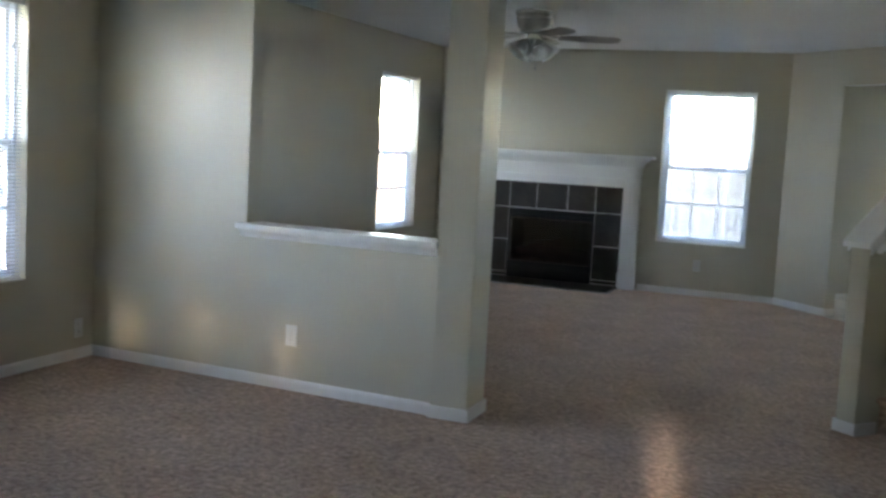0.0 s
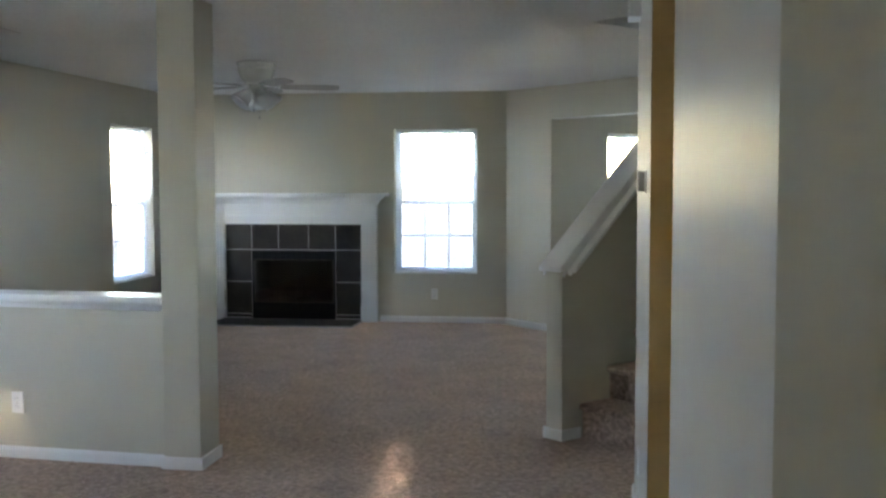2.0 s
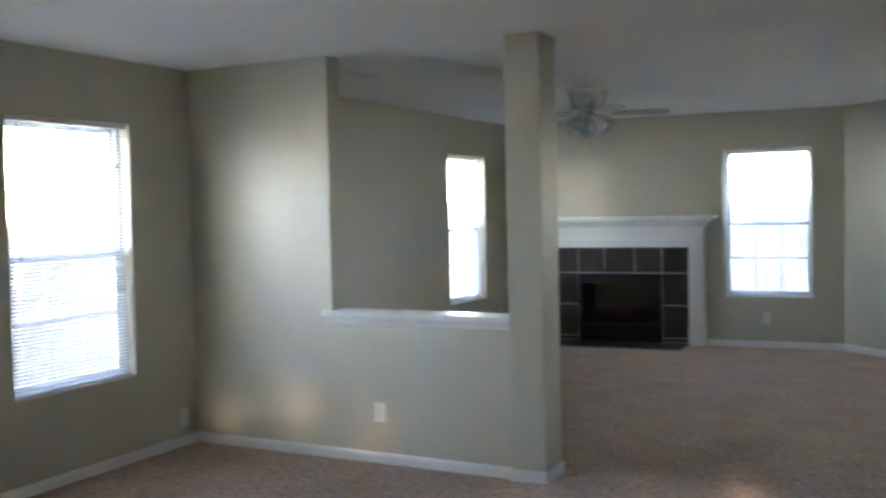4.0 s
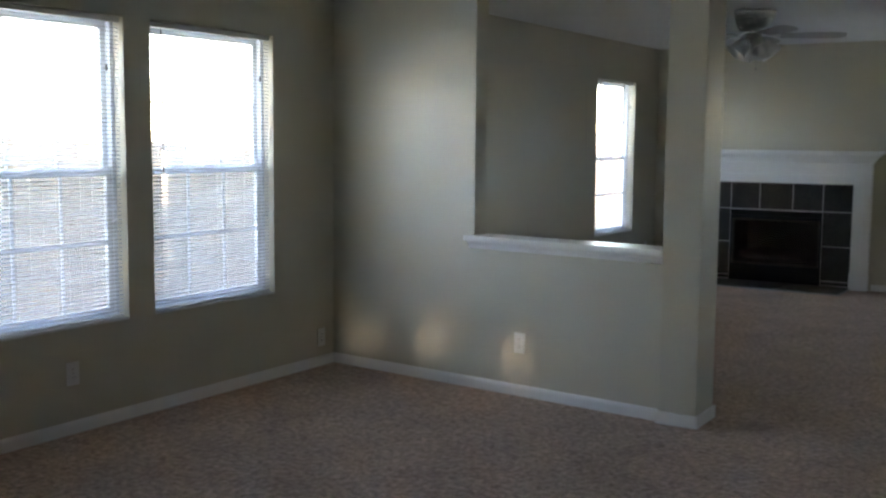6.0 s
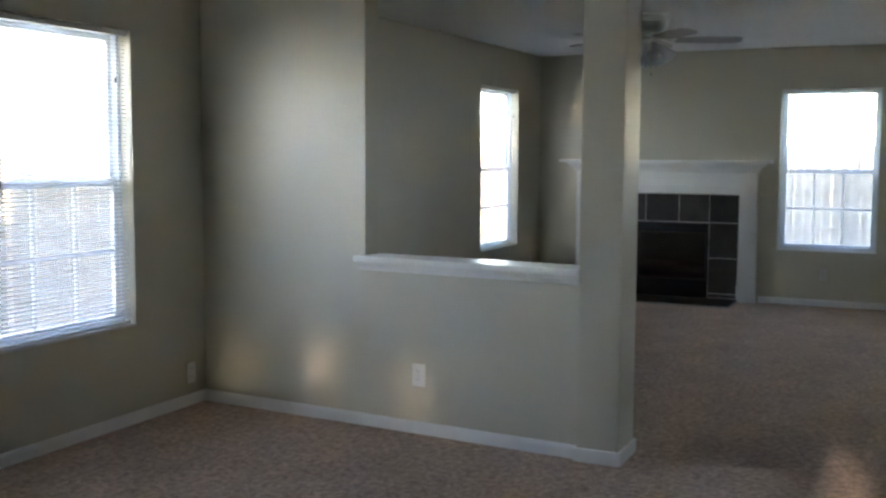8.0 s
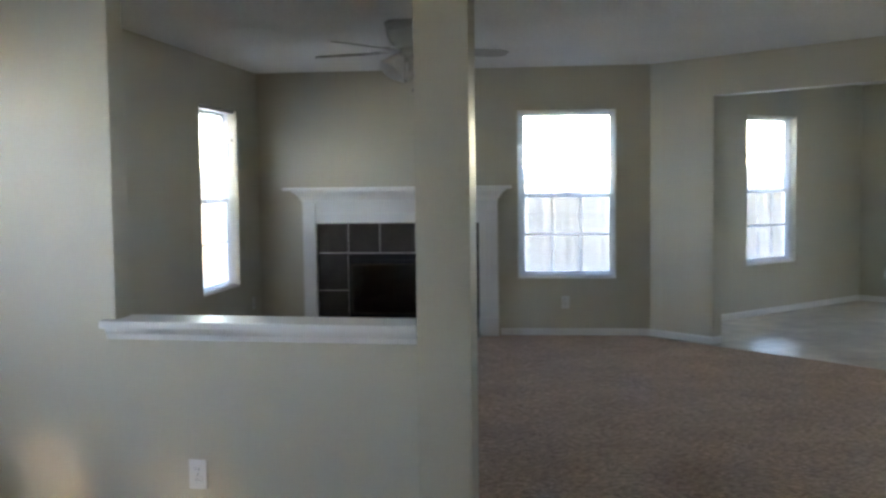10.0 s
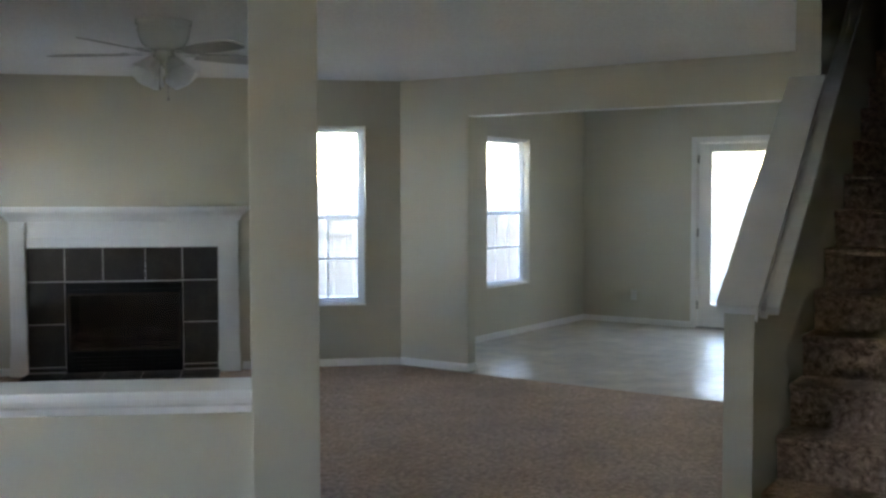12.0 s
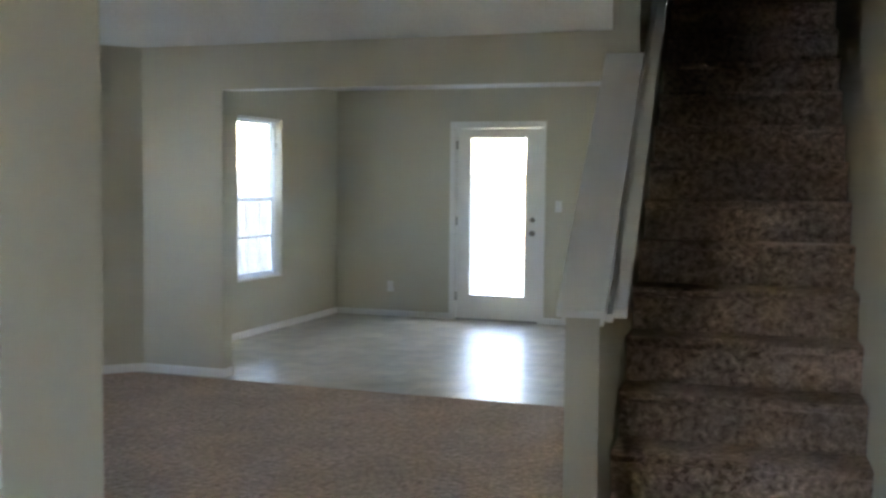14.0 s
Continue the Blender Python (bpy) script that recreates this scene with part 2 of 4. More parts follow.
# ---- mesh helpers ----
def bm_box(bm, x0, x1, y0, y1, z0, z1, m=None, bevel=0.0):
    r = bmesh.ops.create_cube(bm, size=1.0)
    for v in r["verts"]:
        v.co = Vector((x0 + (v.co.x + 0.5) * (x1 - x0), y0 + (v.co.y + 0.5) * (y1 - y0), z0 + (v.co.z + 0.5) * (z1 - z0)))
    if bevel:
        edges = list({e for v in r["verts"] for e in v.link_edges})
        r2 = bmesh.ops.bevel(bm, geom=edges, offset=bevel, segments=2, profile=0.7, affect="EDGES")
        verts = list({v for f in r2["faces"] for v in f.verts} | {v for v in r["verts"] if v.is_valid})
    else:
        verts = r["verts"]
    if m is not None:
        bmesh.ops.transform(bm, matrix=m, verts=verts)
    return verts


def box(x0, x1, y0, y1, z0, z1, m=None, bevel=0.0):
    bm = bmesh.new()
    bm_box(bm, x0, x1, y0, y1, z0, z1, m, bevel)
    return bm


def part(name, bm, mat, parent=None, label="", smooth=False):
    me = bpy.data.meshes.new(name)
    bmesh.ops.recalc_face_normals(bm, faces=bm.faces)
    if smooth:
        for f in bm.faces:
            f.smooth = True
    bm.to_mesh(me)
    bm.free()
    me.materials.append(mat)
    ob = new(name, me)
    ob.parent = parent
    return tagged(ob, label)


def shared(name, me, parent, m):
    ob = new(name, me)
    ob.parent = parent
    ob.matrix_basis = m
    return ob


def thing(name, m, label, category, group=""):
    ob = new(name)
    ob.matrix_basis = m
    return tagged(ob, label, category, group)


def structure(name, bm, mat, m=None, label=""):
    ob = part(name, bm, mat, None, label)
    if m is not None:
        ob.matrix_basis = m
    return tagged(ob, kind="structure")


def profile(bm, pts, length, m=None):
    """A moulding: the closed outline pts (y, z) drawn out along x."""
    a = [bm.verts.new((0, y, z)) for y, z in pts]
    b = [bm.verts.new((length, y, z)) for y, z in pts]
    n = len(pts)
    bm.faces.new(a), bm.faces.new(b[::-1])
    for i in range(n):
        bm.faces.new((a[i], b[i], b[(i + 1) % n], a[(i + 1) % n]))
    if m is not None:
        bmesh.ops.transform(bm, matrix=m, verts=a + b)


def lathe(bm, pts, steps=24, m=None):
    """A turned shape: (radius, z) pairs round the z axis."""
    rings = []
    for r, z in pts:
        rings.append([bm.verts.new((max(r, 1e-4) * math.cos(2 * math.pi * i / steps), max(r, 1e-4) * math.sin(2 * math.pi * i / steps), z)) for i in range(steps)])
    for a, b in zip(rings, rings[1:]):
        for i in range(steps):
            bm.faces.new((a[i], a[(i + 1) % steps], b[(i + 1) % steps], b[i]))
    bm.faces.new(rings[0][::-1]), bm.faces.new(rings[-1])
    if m is not None:
        bmesh.ops.transform(bm, matrix=m, verts=[v for r in rings for v in r])


def wall_mesh(length, thick, z0, z1, holes=()):
    """A wall along x from 0 to length, its room face on y = 0 and its body behind (y > 0), with holes (x0, x1, z0, z1)."""
    xs = sorted({round(q, 3) for q in (0.0, length, *[h[0] for h in holes], *[h[1] for h in holes])})
    zs = sorted({round(q, 3) for q in (z0, z1, *[h[2] for h in holes], *[h[3] for h in holes])})
    bm = bmesh.new()
    grid = {}

    def v(x, y, z):
        k = (round(x, 4), round(y, 4), round(z, 4))
        if k not in grid:
            grid[k] = bm.verts.new(k)
        return grid[k]

    def solid(i, j):
        if not (0 <= i < len(xs) - 1 and 0 <= j < len(zs) - 1):
            return False
        cx, cz = (xs[i] + xs[i + 1]) / 2, (zs[j] + zs[j + 1]) / 2
        return not any(h[0] < cx < h[1] and h[2] < cz < h[3] for h in holes)

    for i in range(len(xs) - 1):
        for j in range(len(zs) - 1):
            if not solid(i, j):
                continue
            x0, x1, a, b = xs[i], xs[i + 1], zs[j], zs[j + 1]
            for y in (0, thick):
                bm.faces.new((v(x0, y, a), v(x1, y, a), v(x1, y, b), v(x0, y, b)))
            for di, dj, q in ((-1, 0, ((x0, a), (x0, b))), (1, 0, ((x1, a), (x1, b))), (0, -1, ((x0, a), (x1, a))), (0, 1, ((x0, b), (x1, b)))):
                if not solid(i + di, j + dj):
                    (p, r), (s, t) = q
                    bm.faces.new((v(p, 0, r), v(s, 0, t), v(s, thick, t), v(p, thick, r)))
    return bm


def along(x, y, deg, z=0.0):
    """The frame of a wall: starts at (x, y), runs along its local x; the room lies on its local -y side."""
    return pose(x, y, z, 0, 0, deg)


BASE_H = 0.064


def baseboard(name, m, length, start=0.0):
    bm = bmesh.new()
    profile(bm, [(0, 0), (-0.013, 0), (-0.013, BASE_H - 0.018), (-0.009, BASE_H - 0.006), (-0.004, BASE_H), (0, BASE_H)], length)
    bmesh.ops.translate(bm, vec=(start, 0, 0), verts=bm.verts)
    return structure(name, bm, TRIM, m)


# ---- the plan ----
CE = 2.44
XA = -2.53
YF = 5.854
FHX = 1.091
YB = -6.4
XR = 2.205
HC = 0.691
ZT, ZB = 2.056, 0.519
WT = 0.15
UH = (FHX + YF) * S
SH = (FHX - YF) * S
S_WALL0, S_WALL1, S_RIGHT = 0.552, 0.676, 1.66
U_END, U_OPEN, U_FULL = 1.905, 2.26, 3.10
A_D, B_B = -0.164, 3.815


def us(u, s):
    """Plan place from the slanting grid: u along the stairs, s across to their right."""
    return ((u + s) * S, (u - s) * S)


S_TURN = radians(-3.0)
MUS = Matrix(((S, S, 0, 0), (S, -S, 0, 0), (0, 0, 1, 0), (0, 0, 0, 1)))
MST = MUS @ Matrix.Translation((1.87, 0.522, 0)) @ Matrix.Rotation(S_TURN, 4, "Z") @ Matrix.Translation((-1.87, -0.522, 0))


def st(u, s):
    """The same for the staircase, which is turned a little from the grid."""
    p = MST @ Vector((u, s, 0))
    return (p.x, p.y)


def ab(a, b):
    return (FHX + (a + b) * S, YF + (b - a) * S)


# window wall of the front room and the living room, seen from inside: local x runs +y
MA = along(XA, YB, 90)
W2 = (-1.275, -0.337)
W1 = (-2.39, -1.449)
LW = (4.285, 5.223)
holes = [(y0 - YB, y1 - YB, ZB, ZT) for y0, y1 in (W1, W2, LW)]
structure("wall_west", wall_mesh(YF + WT - YB, WT, 0, CE, holes), WALL, MA)
FW = (-0.101, 0.785)
MF = along(XA, YF, 0)
structure("wall_fireplace", wall_mesh(FHX - XA, WT, 0, CE, [(FW[0] - XA, FW[1] - XA, ZB, ZT), (-1.677 - XA, -0.745 - XA, 0.0, 0.757)]), WALL, MF)
MH = along(FHX, YF, -45)
A_END = 0.42 - SH
structure("wall_header", wall_mesh(A_END, 0.115, 0, CE, [(HC, A_END - 0.002, -0.01, 2.119)]), WALL, MH)
# thin white strip added under the header to give its reflected bright line
structure("header_glint_strip", box(HC + 0.001, A_END - 0.003, 0.001, 0.114, 2.113, 2.1185), TRIM, MH)
MD = along(*ab(A_D, 0.115), 45)
DW = (1.672 - 0.115, 2.530 - 0.115)
structure("wall_dining_window", wall_mesh(B_B - 0.115 + WT, WT, 0, CE, [(DW[0], DW[1], ZB, ZT)]), WALL, MD)
MB = along(*ab(A_D, B_B), -45)
D0, D1 = 1.152 - A_D, 2.189 - A_D
structure("wall_dining_door", wall_mesh(4.4, WT, 0, CE, [(D0 + 0.06, D1 - 0.06, 0.0, 2.037)]), WALL, MB)
MK = along(XR + 0.12, YB, 180)
# added unseen sun-patch holes: x, z, half width, half height, widest gap, lean
SUN_HOLES = [(-2.25, 2.11, 0.24, 0.20, 0.00023, 0.0), (-1.70, 2.17, 0.28, 0.24, 0.00025, 0.0), (-1.13, 2.07, 0.26, 0.24, 0.00020, 0.0), (1.02, 1.80, 0.26, 0.30, 0.00075, 0.45)]
structure("wall_back", wall_mesh(XR - XA + 0.3, WT, 0, CE, [(XR + 0.12 - x - w, XR + 0.12 - x + w, z - h, z + h) for x, z, w, h, g, k in SUN_HOLES]), WALL, MK)
for x, z, w, h, g, k in SUN_HOLES:
    # slit mask whose gaps narrow outward, shaping a soft-edged patch of sunlight
    bm = bmesh.new()
    n, rows = 20, round(2 * h / 0.02)
    for i in range(n):
        for j in range(rows):
            a, c = -w + 2 * w * i / n, -h + 0.02 * j
            off = (a + w / n) + k * (c + 0.01)
            fall = math.exp(-3.2 * (off / (w * (0.35 if k else 0.62))) ** 2 * 0.5 - 1.6 * (c / (h * 0.8)) ** 2)
            gap = 0.00024 + g * fall * (0.75 + 0.5 * math.sin(i * 1.7 + j * 0.9 + x * 5) ** 2)
            bm_box(bm, XR + 0.12 - x - a - 2 * w / n, XR + 0.12 - x - a, 0.02, 0.0208, z + c, z + c + 0.02 - gap)
    structure("sun_patch_mask", bm, TRIM, MK)

# side wall by the entry with its opening to the hall
Y_CORNER = XR - S_RIGHT / S
MR = along(XR, Y_CORNER, -90)
OP0, OP1 = Y_CORNER + 1.30, Y_CORNER + 2.40
Y_BEND, X_BEND, BEND_Y = -3.95, 3.1, 1.15
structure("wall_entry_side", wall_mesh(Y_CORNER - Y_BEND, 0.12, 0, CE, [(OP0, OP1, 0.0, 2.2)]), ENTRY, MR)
BEND = math.hypot(X_BEND - XR, BEND_Y)
structure("wall_entry_slant", wall_mesh(BEND, 0.12, 0, CE), WALL, along(XR, Y_BEND, -90 + math.degrees(math.atan2(X_BEND - XR, BEND_Y))))
structure("wall_entry_end", box(X_BEND, X_BEND + 0.12, YB, Y_BEND - BEND_Y, 0, CE), WALL)
structure("wall_back_end", box(XR + 0.121, X_BEND + 0.12, YB - WT, YB, 0, CE), WALL)
U_C = (XR + Y_CORNER) * S
U_FAR = 7.6
structure("wall_stairs_right", wall_mesh(U_FAR - U_C + 0.05, 0.12, 0, 5.1), WALL, along(*st(U_FAR, S_RIGHT), 228))

# half wall with its full-height end, and the post
AW = -4.58
MW = along(XA, 0.03 - XA * math.tan(radians(4.58)), AW)
W_LEN = (-0.2085 - XA) / math.cos(radians(AW))
W_OPEN = (-1.415 - XA) / math.cos(radians(AW))
structure("wall_half", wall_mesh(W_LEN, 0.12, 0, CE, [(W_OPEN, W_LEN, 0.872, CE + 0.01)]), WALL, MW)
structure("post", box(-0.211, -0.012, 0.012, 0.282, 0, CE, bevel=0.004), WALL)

# floors and ceiling
U_EDGE = 4.85


def sheet(points, z0, z1):
    bm = bmesh.new()
    lo = [bm.verts.new((x, y, z0)) for x, y in points]
    hi = [bm.verts.new((x, y, z1)) for x, y in points]
    n = len(points)
    bm.faces.new(lo[::-1]), bm.faces.new(hi)
    for i in range(n):
        bm.faces.new((lo[i], lo[(i + 1) % n], hi[(i + 1) % n], hi[i]))
    return bm


edge_a, edge_b = us(U_EDGE, SH - 0.3), us(U_EDGE, 2.2)
structure("floor", sheet([(XA - 0.15, YB - 0.15), (4.6, YB - 0.15), edge_b, edge_a, (XA - 0.15, YF + 0.12)], -0.12, 0.0), CARPET)
structure("floor_vinyl", sheet([us(U_EDGE + 0.002, SH - 0.02), us(U_EDGE + 0.002, 2.2), us(UH + B_B + 0.14, 2.2), us(UH + B_B + 0.14, SH - 0.25), us(UH + 0.02, SH - 0.25)], -0.12, -0.005), VINYL)

# ceiling with the stairwell opening
def ceiling_piece(cuts):
    """One part of the slab round the stairwell; each cut is a point and the direction that is taken away."""
    bm = bmesh.new()
    us_ = [-12.0, U_OPEN, U_FAR - 0.6, 14.0]
    ss_ = [-12.0, S_WALL0 + 0.002, S_RIGHT + 0.06, 12.0]
    for i in range(3):
        for j in range(3):
            if i != 1 or j != 1:
                bm_box(bm, us_[i], us_[i + 1], ss_[j], ss_[j + 1], 0, 0.28)
    bmesh.ops.remove_doubles(bm, verts=bm.verts, dist=1e-4)
    seen = {}
    for f in bm.faces:
        seen.setdefault(tuple(round(c, 3) for c in f.calc_center_median()), []).append(f)
    bmesh.ops.delete(bm, geom=[f for g in seen.values() if len(g) > 1 for f in g], context="FACES")
    bmesh.ops.transform(bm, matrix=MST, verts=bm.verts)
    for co, no in cuts:
        geom = bm.verts[:] + bm.edges[:] + bm.faces[:]
        bmesh.ops.bisect_plane(bm, geom=geom, plane_co=co, plane_no=no, clear_outer=True)
        bmesh.ops.holes_fill(bm, edges=[e for e in bm.edges if e.is_boundary])
    return bm


east = ((6.5, 0, 0), (1, 0, 0))
structure("ceiling", ceiling_piece([((XA - WT, 0, 0), (-1, 0, 0)), ((0, YB - WT, 0), (0, -1, 0)), ((0, YF + WT, 0), (0, 1, 0)), east]), CEIL, pose(0, 0, CE))
structure("ceiling_dining", ceiling_piece([((0, YF + WT + 0.001, 0), (0, -1, 0)), ((*ab(A_D - WT, 0), 0), (-S, S, 0)), ((*ab(0, B_B + WT), 0), (S, S, 0)), east]), CEIL, pose(0, 0, CE))

# the storey above, closed round the stairwell
for x0, x1, y0, y1 in ((XA - WT, XA, YB - WT, YF + WT), (XA, 2.6, YF, YF + WT), (XA, 6.4, YB - WT, YB)):
    structure("wall_upper_storey", box(x0, x1, y0, y1, CE + 0.282, 5.3), SIDING)
structure("roof", box(XA - WT - 0.3, 8.6, YB - WT - 0.3, YF + WT + 0.3, 5.301, 5.45), SIDING)

# ---- stairs ----
RISE, RUN, U_STEP, N_STEP = 0.198, 0.240, 2.06, 16
SL = RISE / RUN


def us_box(u0, u1, s0, s1, z0, z1, bevel=0.0):
    bm = bmesh.new()
    bm_box(bm, u0, u1, s0, s1, z0, z1, MST, bevel)
    return bm


stairs = thing("staircase", pose(*st(U_STEP, S_WALL1), 0), "carpeted brown staircase climbing between painted walls", "stairs", "")
stairs["kind"] = "structure"
inv = stairs.matrix_basis.inverted()
for i in range(N_STEP):
    bm = bmesh.new()
    u0 = U_STEP + i * RUN
    outline = [(u0 + 0.02, 0.0), (u0 + 0.015, RISE - 0.045), (u0 - 0.008, RISE - 0.03), (u0 - 0.012, RISE - 0.012), (u0, RISE), (u0 + RUN + 0.02, RISE), (u0 + RUN + 0.02, 0.0)]
    lo = [bm.verts.new((*st(u, S_WALL1 + 0.002), z + i * RISE)) for u, z in outline]
    hi = [bm.verts.new((*st(u, S_RIGHT - 0.002), z + i * RISE)) for u, z in outline]
    bm.faces.new(lo), bm.faces.new(hi[::-1])
    for k in range(len(lo)):
        bm.faces.new((lo[k], hi[k], hi[(k + 1) % len(lo)], lo[(k + 1) % len(lo)]))
    bmesh.ops.transform(bm, matrix=inv, verts=bm.verts)
    part("step", bm, CARPET, stairs)

# the stair wall: low and sloping at its foot, full height further up
bm = bmesh.new()
CAP0, CAP_SLOPE = 1.01, 0.865
z_at = lambda u: CAP0 + (u - U_END) * CAP_SLOPE
poly = [(U_END, 0), (U_FAR, 0), (U_FAR, 5.1), (U_FULL, 5.1), (U_FULL, z_at(U_FULL)), (U_END, z_at(U_END))]
lo = [bm.verts.new((*st(u, S_WALL0), z)) for u, z in poly]
hi = [bm.verts.new((*st(u, S_WALL1), z)) for u, z in poly]
bm.faces.new(lo), bm.faces.new(hi[::-1])
for k in range(len(lo)):
    bm.faces.new((lo[k], hi[k], hi[(k + 1) % len(lo)], lo[(k + 1) % len(lo)]))
structure("wall_stairs_left", bm, WALL)
structure("wall_stairwell_left", us_box(U_OPEN - 0.12, U_FAR, S_WALL0 - 0.12, S_WALL0 - 0.001, CE + 0.281, 5.1), WALL)
structure("wall_dining_side", us_box(U_FAR, UH + B_B + WT, S_WALL0, S_WALL1, 0, CE), WALL)
structure("wall_stairwell_front", us_box(U_OPEN - 0.12, U_OPEN + 0.004, S_WALL0 - 0.119, S_RIGHT, CE + 0.004, 5.1), WALL)
structure("wall_stairwell_end", us_box(U_FAR + 0.001, U_FAR + 0.12, S_WALL1 + 0.001, S_RIGHT + 0.12, 0, 5.1), WALL)
structure("ceiling_stairwell", us_box(U_OPEN - 0.12, U_FAR + 0.12, S_WALL0 - 0.12, S_RIGHT + 0.12, 5.1, 5.2), CEIL)


def sloped(u0, u1, s0, s1, dz0, dz1, bevel=0.0):
    """A board that follows the cap's slope, cut plumb at both ends."""
    bm = bmesh.new()
    vs = [[bm.verts.new((*st(u, s), z_at(u) + dz)) for s, dz in ((s0, dz0), (s1, dz0), (s1, dz1), (s0, dz1))] for u in (u0, u1)]
    bm.faces.new(vs[0]), bm.faces.new(vs[1][::-1])
    for k in range(4):
        bm.faces.new((vs[0][k], vs[1][k], vs[1][(k + 1) % 4], vs[0][(k + 1) % 4]))
    if bevel:
        bmesh.ops.bevel(bm, geom=list(bm.edges), offset=bevel, segments=2, profile=0.7, affect="EDGES")
    return bm


cap = thing("stair_cap", pose(*st(U_END, S_WALL0), 0), "white painted sloping cap board on the low stair wall", "wall cap")
cinv = cap.matrix_basis.inverted()
b = sloped(U_END - 0.035, U_FULL - 0.002, S_WALL0 - 0.03, S_WALL1 + 0.025, 0.0, 0.03, 0.004)
bmesh.ops.transform(b, matrix=cinv, verts=b.verts)
part("cap_board", b, TRIM, cap)
b = sloped(U_END - 0.015, U_FULL - 0.002, S_WALL0 - 0.014, S_WALL0 - 0.001, -0.04, -0.001)
bmesh.ops.transform(b, matrix=cinv, verts=b.verts)
part("cove_moulding", b, TRIM, cap)
b = sloped(U_END + 0.0, U_FULL - 0.002, S_WALL1 + 0.001, S_WALL1 + 0.014, -0.06, -0.001)
bmesh.ops.transform(b, matrix=cinv, verts=b.verts)
part("cove_moulding", b, TRIM, cap)

rail = thing("handrail", pose(*st(U_END, S_WALL1), 0), "white painted wooden handrail fixed to the stair wall", "handrail")
cinv = rail.matrix_basis.inverted()
b = sloped(U_END + 0.01, U_FAR - 1.5, S_WALL1 + 0.045, S_WALL1 + 0.098, -0.04, -0.006, 0.008)
bmesh.ops.transform(b, matrix=cinv, verts=b.verts)
part("rail", b, TRIM, rail)
b = sloped(U_END + 0.03, U_FAR - 1.5, S_WALL1 + 0.0145, S_WALL1 + 0.0445, -0.075, -0.045)
bmesh.ops.transform(b, matrix=cinv, verts=b.verts)
part("spacer", b, TRIM, rail)

# ---- baseboards ----
baseboard("baseboard", MA, 0.03 - XA * math.tan(radians(4.58)) - YB)
baseboard("baseboard", MA, YF - 0.36, start=0.36 - YB)
baseboard("baseboard", MW, W_LEN)
baseboard("baseboard", MF, -2.12 - XA)
baseboard("baseboard", MF, FHX + 0.26, start=-0.26 - XA)
baseboard("baseboard", MH, HC)
baseboard("baseboard", along(*ab(HC, 0), 45), 0.115)
baseboard("baseboard", MD, B_B - 0.115)
baseboard("baseboard", MB, D0)
baseboard("baseboard", MB, 1.6, start=D1)
baseboard("baseboard", MR, OP0)
baseboard("baseboard", MR, Y_CORNER - Y_BEND - OP1, start=OP1)
baseboard("baseboard", along(*st(U_STEP - 0.02, S_RIGHT), 228), U_STEP - 0.02 - U_C)
bm = bmesh.new()
bm_box(bm, -0.224, 0.001, -0.001, 0.012, 0, BASE_H)
bm_box(bm, -0.012, 0.001, 0.012, 0.282, 0, BASE_H)
bm_box(bm, -0.224, 0.001, 0.282, 0.295, 0, BASE_H)
structure("baseboard", bm, TRIM)
bm = bmesh.new()
bm_box(bm, U_END - 0.013, U_END, S_WALL0 - 0.013, S_WALL1 + 0.013, 0, BASE_H, MST)
bm_box(bm, U_END, U_STEP - 0.005, S_WALL1, S_WALL1 + 0.013, 0, BASE_H, MST)
bm_box(bm, U_END, 7.0, S_WALL0 - 0.013, S_WALL0, 0, BASE_H, MST)
structure("baseboard", bm, TRIM)

# ---- windows with their blinds ----
slat_mesh = None


def slat_data(length):
    bm = bmesh.new()
    pts = [(-0.0125, 0.0), (-0.006, 0.0022), (0.0, 0.003), (0.006, 0.0022), (0.0125, 0.0)]
    a = [bm.verts.new((0, y, z)) for y, z in pts]
    b = [bm.verts.new((length, y, z)) for y, z in pts]
    for i in range(4):
        bm.faces.new((a[i], b[i], b[i + 1], a[i + 1]))
    me = bpy.data.meshes.new("slat")
    bm.to_mesh(me)
    bm.free()
    me.materials.append(SLAT)
    return me


